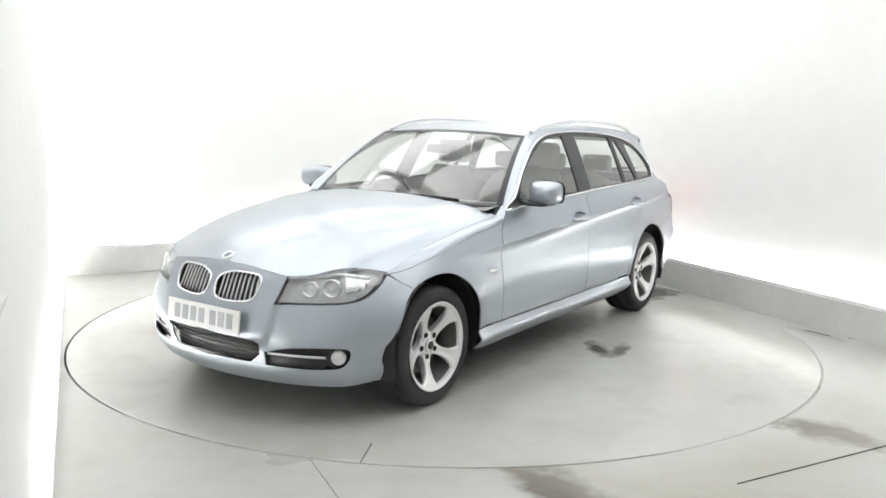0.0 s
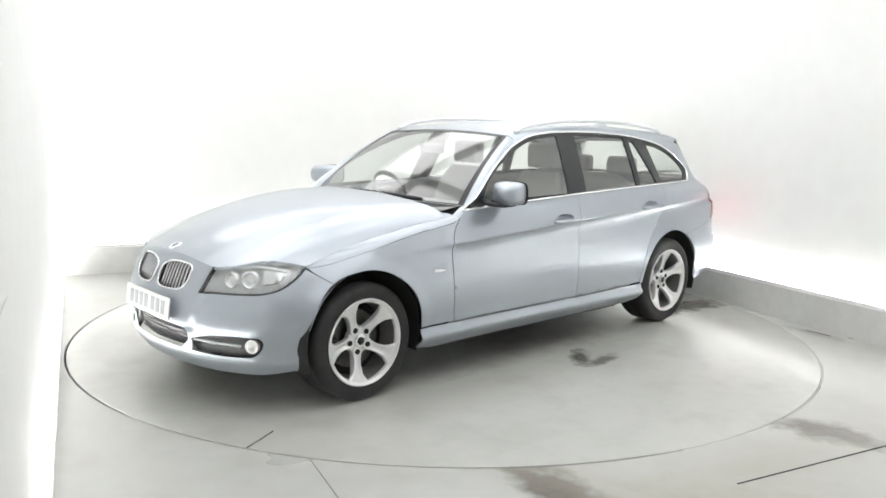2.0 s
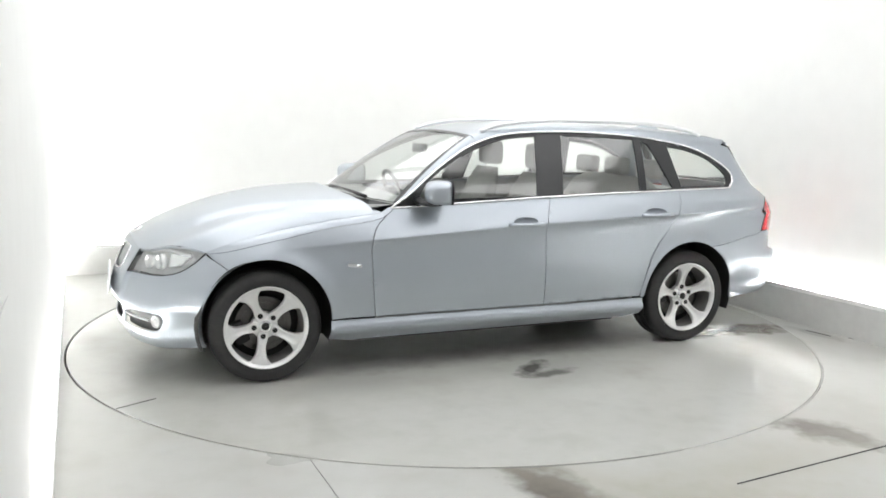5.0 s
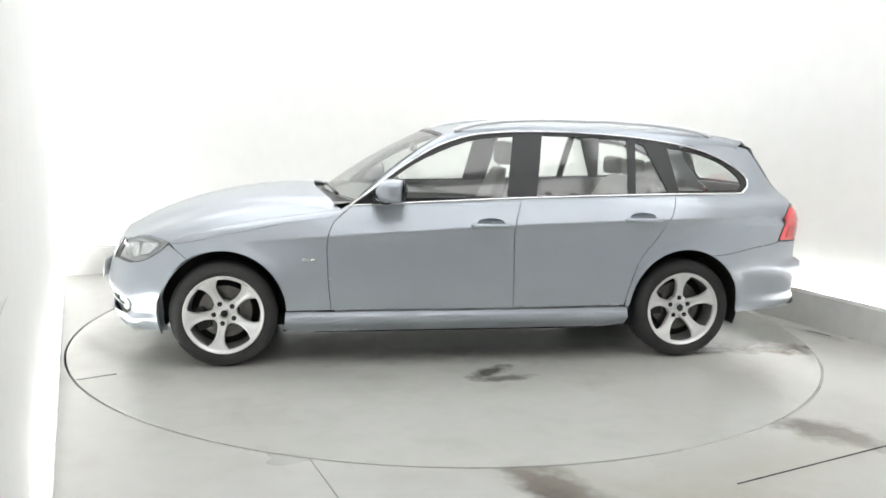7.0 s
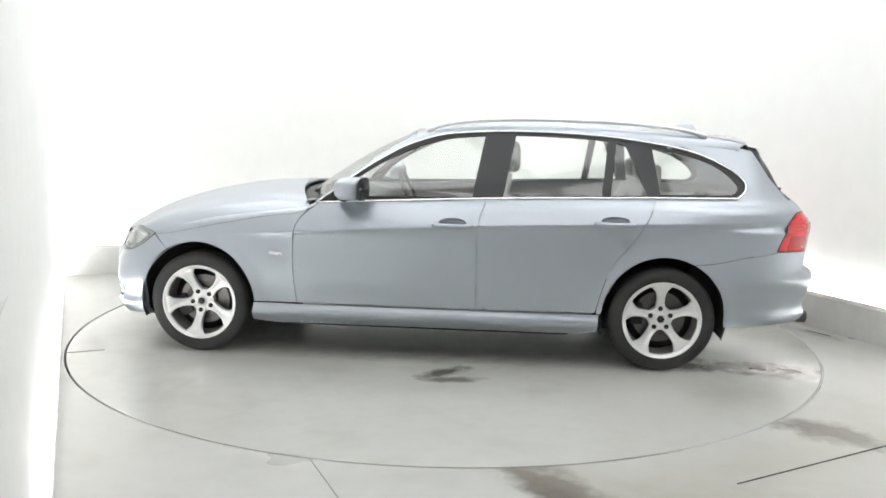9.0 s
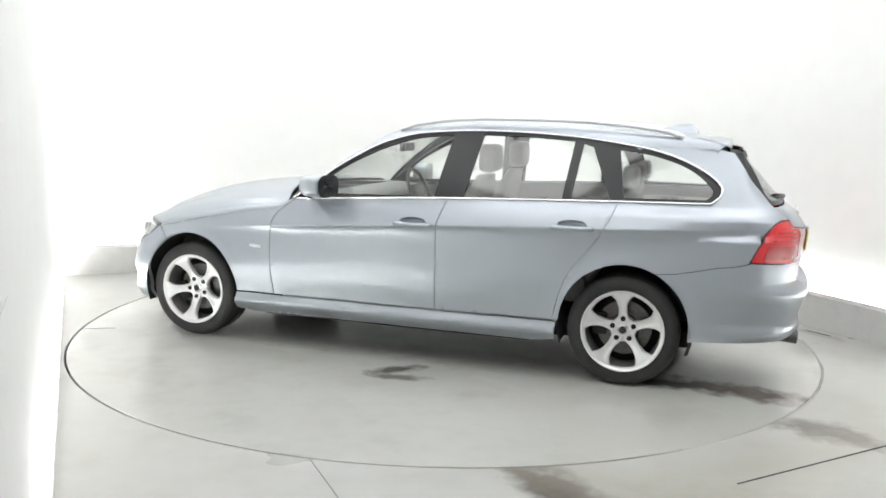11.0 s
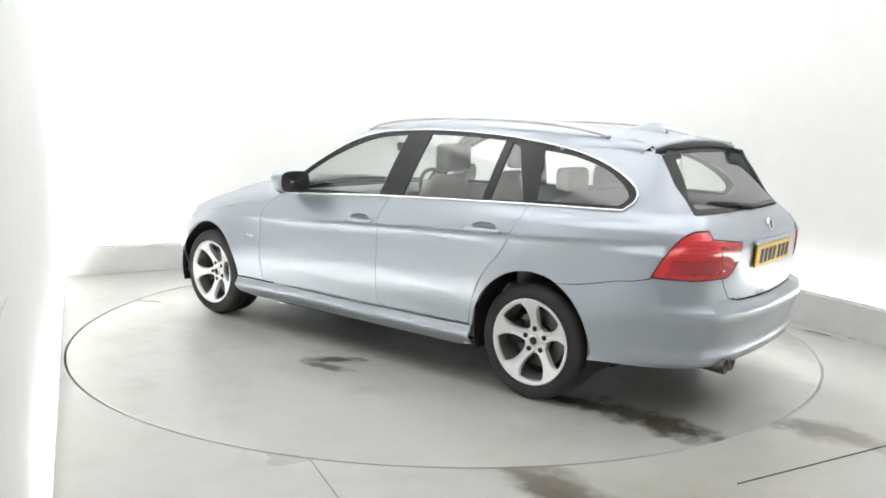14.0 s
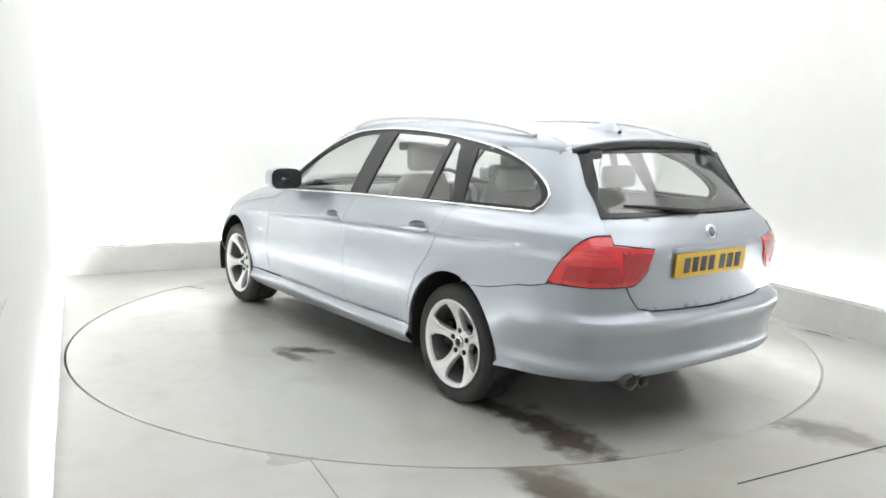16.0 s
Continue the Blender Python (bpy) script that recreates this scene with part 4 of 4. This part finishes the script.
for y in (0.43, 0.51):
    bm = lathe([(0.030, -0.14), (0.036, -0.12), (0.038, 0.0), (0.036, 0.006), (0.032, 0.0), (0.030, -0.10), (0.001, -0.10)], 24)
    bmesh.ops.transform(bm, matrix=Matrix.Translation((-2.298, y, 0.294)) @ Vector((-1, 0, -0.06)).to_track_quat("Y", "Z").to_matrix().to_4x4(), verts=bm.verts)
    part("exhaust_pipe", bm, M_BRAKE, car, "round dark metal exhaust tip")
badge((skin(GT, 0.93)[0] - 0.004, 0, 0.935), (-1, 0, 0.25), 0.037, car)
part("gate_grip", box((0.02, 0.60, 0.022), (skin(GT, 0.872)[0] + 0.002, 0, 0.872), 0.006), M_PAINT, car, "body-coloured grip strip over the plate", False)
part("rear_wiper", tube([(-2.205, 0.0, 1.024), (-2.195, 0.12, 1.034), (-2.165, 0.28, 1.050), (-2.125, 0.42, 1.060)], [0.016, 0.013, 0.010, 0.006], 6), M_BLACK, car, "black rear wiper at rest")
for (x0, y0), (x1, y1) in (((0.74, 0.50), (0.80, -0.12)), ((0.765, -0.06), (0.66, -0.62))):
    part("wiper", tube([(x0 + (x1 - x0) * k / 8 - 0.02, y0 + (y1 - y0) * k / 8, 0.978 - 0.03 * (abs(y0 + (y1 - y0) * k / 8) / 0.7) ** 2 + 0.012) for k in range(9)], 0.011, 6), M_BLACK, car, "black windscreen wiper at rest")


# ---- handles, mirrors, small marks ----
def handle(g, z, parent, side):
    deep = lambda a, b: skin(a, b, -0.045 * max(0.0, 1 - ((a - g) / 0.080) ** 2 - ((b - z - 0.012) / 0.026) ** 2) ** 0.5)
    cup = panel(grip_oval(g, z), (), 0, cell=0.008, rim=0.0, where=deep)
    bar = tube([skin(g + d, z - 0.004, o) for d, o in ((0.115, 0.002), (0.10, 0.012), (0.06, 0.026), (0.0, 0.031), (-0.06, 0.028), (-0.10, 0.016), (-0.115, 0.002))], [0.010, 0.013, 0.014, 0.014, 0.014, 0.013, 0.010], 8)
    h = part("door_handle", flip(bar) if side else bar, M_PAINT, parent, "body-coloured bow door handle")
    part("grip_recess", flip(cup) if side else cup, M_PAINT, h, "hollow behind the handle")


for side in (0, 1):
    for (g, z), door in zip(HANDLES, doors):
        handle(g, z, door[side], side)

    def piece(name, bm, mat, parent, label=""):
        return part(name, flip(bm) if side else bm, mat, parent, label)
    rows = []
    for x, s in ((0.515, 0.35), (0.505, 0.70), (0.48, 0.92), (0.44, 1.0), (0.40, 0.98), (0.375, 0.93)):
        rows.append([(x + 0.035 * (math.cos(a) * 0.5 - 0.5), 0.900 + 0.100 * s * math.copysign(abs(math.cos(a)) ** 0.55, math.cos(a)), 1.026 + 0.068 * s * math.copysign(abs(math.sin(a)) ** 0.6, math.sin(a))) for a in (2 * math.pi * k / 24 for k in range(24))])
    shell = piece("wing_mirror", loft(rows, True, True), M_PAINT, doors[0][side], "body-coloured wing mirror")
    rows = [[(0.364 + 0.035 * (math.cos(a) * 0.5 - 0.5), 0.900 + 0.099 * k * math.copysign(abs(math.cos(a)) ** 0.55, math.cos(a)), 1.026 + 0.067 * k * math.copysign(abs(math.sin(a)) ** 0.6, math.sin(a))) for a in (2 * math.pi * q / 24 for q in range(24))] for k in (1.0, 0.02)]
    part("mirror_glass", flip(loft(rows, True)) if side else loft(rows, True), M_PILLAR, shell, "dark mirror glass", False)
    piece("mirror_foot", tube([(0.50, 0.78, 0.978), (0.49, 0.83, 0.964), (0.46, 0.91, 0.962), (0.43, 0.97, 0.968)], [0.030, 0.026, 0.024, 0.012], 8, 0.6), M_BLACK, shell, "black mirror foot")
    piece("side_repeater", panel([(0.925, 0.640), (0.925, 0.622), (0.845, 0.615), (0.845, 0.630)], (), 0, 0.003, rim=0.003, cell=0.02), M_CHROME, car, "small clear side repeater")

# ---- underside, wheel wells, cabin ----
part("underbody", box((3.45, 1.1, 0.10), (-0.02, 0, 0.22), 0.03), M_UNDER, car, "dark underbody", False)
part("floor_pan", box((1.75, 1.54, 0.12), (0.0, 0, 0.235), 0.03), M_UNDER, car, "dark floor pan", False)
part("engine_bay", box((1.15, 1.05, 0.46), (1.33, 0, 0.42), 0.05), M_UNDER, car, "dark engine bay", False)
part("boot_floor", box((0.55, 1.05, 0.28), (-1.85, 0, 0.45), 0.05), M_UNDER, car, "dark boot floor", False)
for x in (FX, RX):
    rows = [[(x + r * math.cos(a), y, AZ + r * math.sin(a)) for a in np.linspace(-0.35, math.pi + 0.35, 25)] for y, r in ((0.838, 0.353), (0.80, 0.372), (0.45, 0.372), (0.44, 0.02))]
    both("wheel_arch_liner", loft(rows), M_UNDER, car, "black wheel arch liner")
card = [(0.74, 0.25), (-1.0, 0.25), (-1.0, 0.45), (-1.25, 0.75), (-1.29, 0.99), (-0.35, 0.965), (0.60, 0.915), (0.74, 0.75)]
both("door_card", panel(card, (), 0, -0.075, rim=0, cell=0.06), M_CARD, car, "grey inner door panel")
both("boot_card", panel([(-1.32, 0.70), (-1.32, 0.99), (-1.9, 1.0), (-2.1, 0.95), (-2.1, 0.72), (-1.8, 0.68)], (), 0, -0.06, rim=0, cell=0.06), M_CARD, car, "grey boot side panel")
part("load_cover", box((0.75, 1.30, 0.02), (-1.72, 0, 0.93), 0.006), M_CARD, car, "grey roller load cover", False)
rows = [[(x, y, roof_place(x, y) - 0.03) for y in np.linspace(-0.43, 0.43, 12)] for x in np.linspace(0.05, -1.68, 14)]
part("headliner", loft(rows), M_HEADLINER, car, "pale cloth headliner")


def seat(x, y, width, back_h, tilt, name="front_seat"):
    rows = []
    for z, half, d in ((0.0, 0.44, 0.07), (0.12, 0.5, 0.10), (0.35, 0.48, 0.10), (0.5, 0.42, 0.085), (back_h, 0.30, 0.05)):
        rows.append([(x - z * tilt + d * math.copysign(abs(math.sin(a)) ** 0.6, math.sin(a)) * 0.6, y + width * half * math.copysign(abs(math.cos(a)) ** 0.6, math.cos(a)), 0.50 + z) for a in (2 * math.pi * k / 20 for k in range(20))])
    s = part(name, loft(rows, True, True), M_SEAT, car, "light grey leather seat")
    part("cushion", box((0.50, width * 0.96, 0.16), (x + 0.24, y, 0.47), 0.05), M_SEAT, s)
    return s


for y in (-0.37, 0.37):
    s = seat(-0.27, y, 0.50, 0.60, 0.34)
    part("headrest", box((0.10, 0.26, 0.17), (-0.50, y, 1.205), 0.045, None, 3), M_SEAT, s, "light grey padded headrest")
    part("headrest_post", tube([(-0.475, y - 0.05, 1.07), (-0.49, y - 0.05, 1.14)], 0.006, 6), M_CHROME, s)
s = seat(-1.14, 0.0, 1.26, 0.56, 0.36, "rear_bench")
for y in (-0.40, 0.0, 0.40):
    part("headrest", box((0.09, 0.24, 0.13), (-1.355, y, 1.125), 0.04, None, 3), M_SEAT, s, "light grey padded headrest")
rows = [[(x, y, z) for y in np.linspace(-0.70, 0.70, 15)] for x, z in ((0.74, 0.93), (0.55, 0.955), (0.40, 0.945), (0.33, 0.90), (0.36, 0.70), (0.45, 0.5))]
part("dashboard", loft(rows), M_DASH, car, "dark grey dashboard")
bm = tube([(0.0, 0.18 * math.cos(a), 0.18 * math.sin(a)) for a in (2 * math.pi * k / 32 for k in range(33))], 0.015, 8, 1.0, False)
bmesh.ops.transform(bm, matrix=Matrix.Translation((0.24, -0.37, 0.90)) @ Matrix.Rotation(radians(22), 4, "Y"), verts=bm.verts)
wheel = part("steering_wheel", bm, M_BLACK, car, "black three-spoke steering wheel")
part("hub_pad", box((0.05, 0.16, 0.13), (0.26, -0.37, 0.90), 0.02, Matrix.Rotation(radians(22), 4, "Y")), M_BLACK, wheel)
part("rear_view_mirror", box((0.03, 0.22, 0.06), (0.20, 0.0, 1.245), 0.012), M_BLACK, car, "black interior mirror")


# ---- wheels ----
def road_wheel():
    top = new("road_wheel")
    top.parent = car
    R = 0.306
    part("tyre", lathe([(0.222, 0.008), (0.231, 0.014), (0.250, 0.020), (0.275, 0.019), (0.293, 0.010), (0.302, -0.004), (R, -0.025), (R, -0.055), (0.3035, -0.057), (0.3035, -0.066), (R, -0.068), (R, -0.14), (0.3035, -0.142), (0.3035, -0.151), (R, -0.153), (R, -0.19), (0.296, -0.212), (0.27, -0.226), (0.22, -0.215)], 72), M_TYRE, top, "black road tyre")
    part("rim", sharpen(lathe([(0.222, 0.010), (0.2275, 0.017), (0.2265, 0.020), (0.221, 0.020), (0.214, 0.014), (0.206, 0.010), (0.2035, -0.004)], 72), 30), M_ALLOY, top, "silver alloy rim")
    # silver barrel, its colour darkened for brake dust and shade behind the spokes
    part("barrel", lathe([(0.2042, -0.003), (0.200, -0.06), (0.195, -0.12), (0.19, -0.19)], 72), M_BARREL, top, "inner rim darkened for brake dust and shade")
    part("brake_shield", lathe([(0.001, -0.115), (0.195, -0.115), (0.195, -0.13)], 48), M_DARKWELL, top, "dark brake backplate")
    part("brake_disc", sharpen(lathe([(0.001, -0.082), (0.075, -0.082), (0.080, -0.094), (0.118, -0.094), (0.119, -0.091), (0.152, -0.091), (0.154, -0.10), (0.08, -0.10)], 48), 30), M_BRAKE, top, "bare iron brake disc")
    part("brake_caliper", box((0.08, 0.06, 0.13), (0.135, -0.092, 0.02), 0.018), M_DARKWELL, top, "dark brake caliper")
    for k in range(5):
        a = radians(90 + 72 * k)
        rot = Matrix.Rotation(-(a - math.pi / 2), 4, "Y")
        # a broad spoke with raised edges and a shallow groove, a narrow waist and skewed feet on the rim
        rows = []
        for r, half, skew, y, depth in ((0.030, 0.022, 0.0, -0.036, 0.03), (0.060, 0.033, 0.0, -0.038, 0.030), (0.080, 0.0275, 0.001, -0.034, 0.032), (0.100, 0.0240, 0.001, -0.028, 0.034), (0.125, 0.0240, 0.001, -0.019, 0.035),
                                        (0.150, 0.0290, 0.002, -0.008, 0.034), (0.170, 0.0360, 0.002, 0.000, 0.030), (0.187, 0.0470, 0.003, 0.006, 0.024), (0.200, 0.0570, 0.004, 0.009, 0.018), (0.208, 0.0690, 0.005, 0.010, 0.014)):
            rr = lambda w: math.sqrt(max(r * r - w * w * (0.9 if r > 0.18 else 0.2), 0.0))
            groove = 0.005 * step(0.07, 0.10, r) * step(0.205, 0.16, r)
            rows.append([(c * half + skew, y + d, rr(c * half)) for c, d in ((-0.92, -depth), (-1, -0.008), (-0.86, 0.0), (-0.62, 0.001), (-0.34, -groove), (0.0, -groove * 1.25), (0.34, -groove), (0.62, 0.001), (0.86, 0.0), (1, -0.008), (0.92, -depth))])
        bm = loft(rows)
        bmesh.ops.transform(bm, matrix=rot, verts=bm.verts)
        part("spoke", sharpen(bm, 32), M_ALLOY, top)
        b = a
        bm = lathe([(0.001, -0.0350), (0.007, -0.0350), (0.0085, -0.0365), (0.0115, -0.0365), (0.0125, -0.0330), (0.0140, -0.0330), (0.0140, -0.045)], 14)
        bmesh.ops.translate(bm, vec=(0.060 * math.cos(b), 0.0, 0.060 * math.sin(b)), verts=bm.verts)
        part("wheel_bolt", bm, M_DARKWELL, top, "", False)
    part("hub", sharpen(lathe([(0.001, -0.030), (0.036, -0.034), (0.042, -0.040), (0.070, -0.044), (0.074, -0.07)], 40), 40), M_ALLOY, top)
    cap = part("centre_cap", sharpen(lathe([(0.001, -0.024), (0.022, -0.024), (0.026, -0.026), (0.032, -0.027), (0.034, -0.034)], 32), 40), M_CHROME, top, "plain round centre cap")
    part("cap_face", lathe([(0.001, -0.0225), (0.021, -0.0225), (0.021, -0.027)], 24), M_INK, cap)
    return top


w = road_wheel()
w.matrix_basis = pose(FX, 0.812, 0.3055, 0, 25, 0)
copy_thing(w, pose(RX, 0.812, 0.3055, 0, 2, 0))
copy_thing(w, pose(FX, -0.812, 0.3055, 0, 20, 180))
copy_thing(w, pose(RX, -0.812, 0.3055, 0, 50, 180))


# ---- what moves ----
def motions():
    walk(turntable, [(t, pose(0, 0, 0, 0, 0, a)) for t, a in TURN])
    walk(car, [(t, pose(0, 0, 0, 0, 0, a) @ Matrix.Translation(SEAT)) for t, a in TURN])


motions()
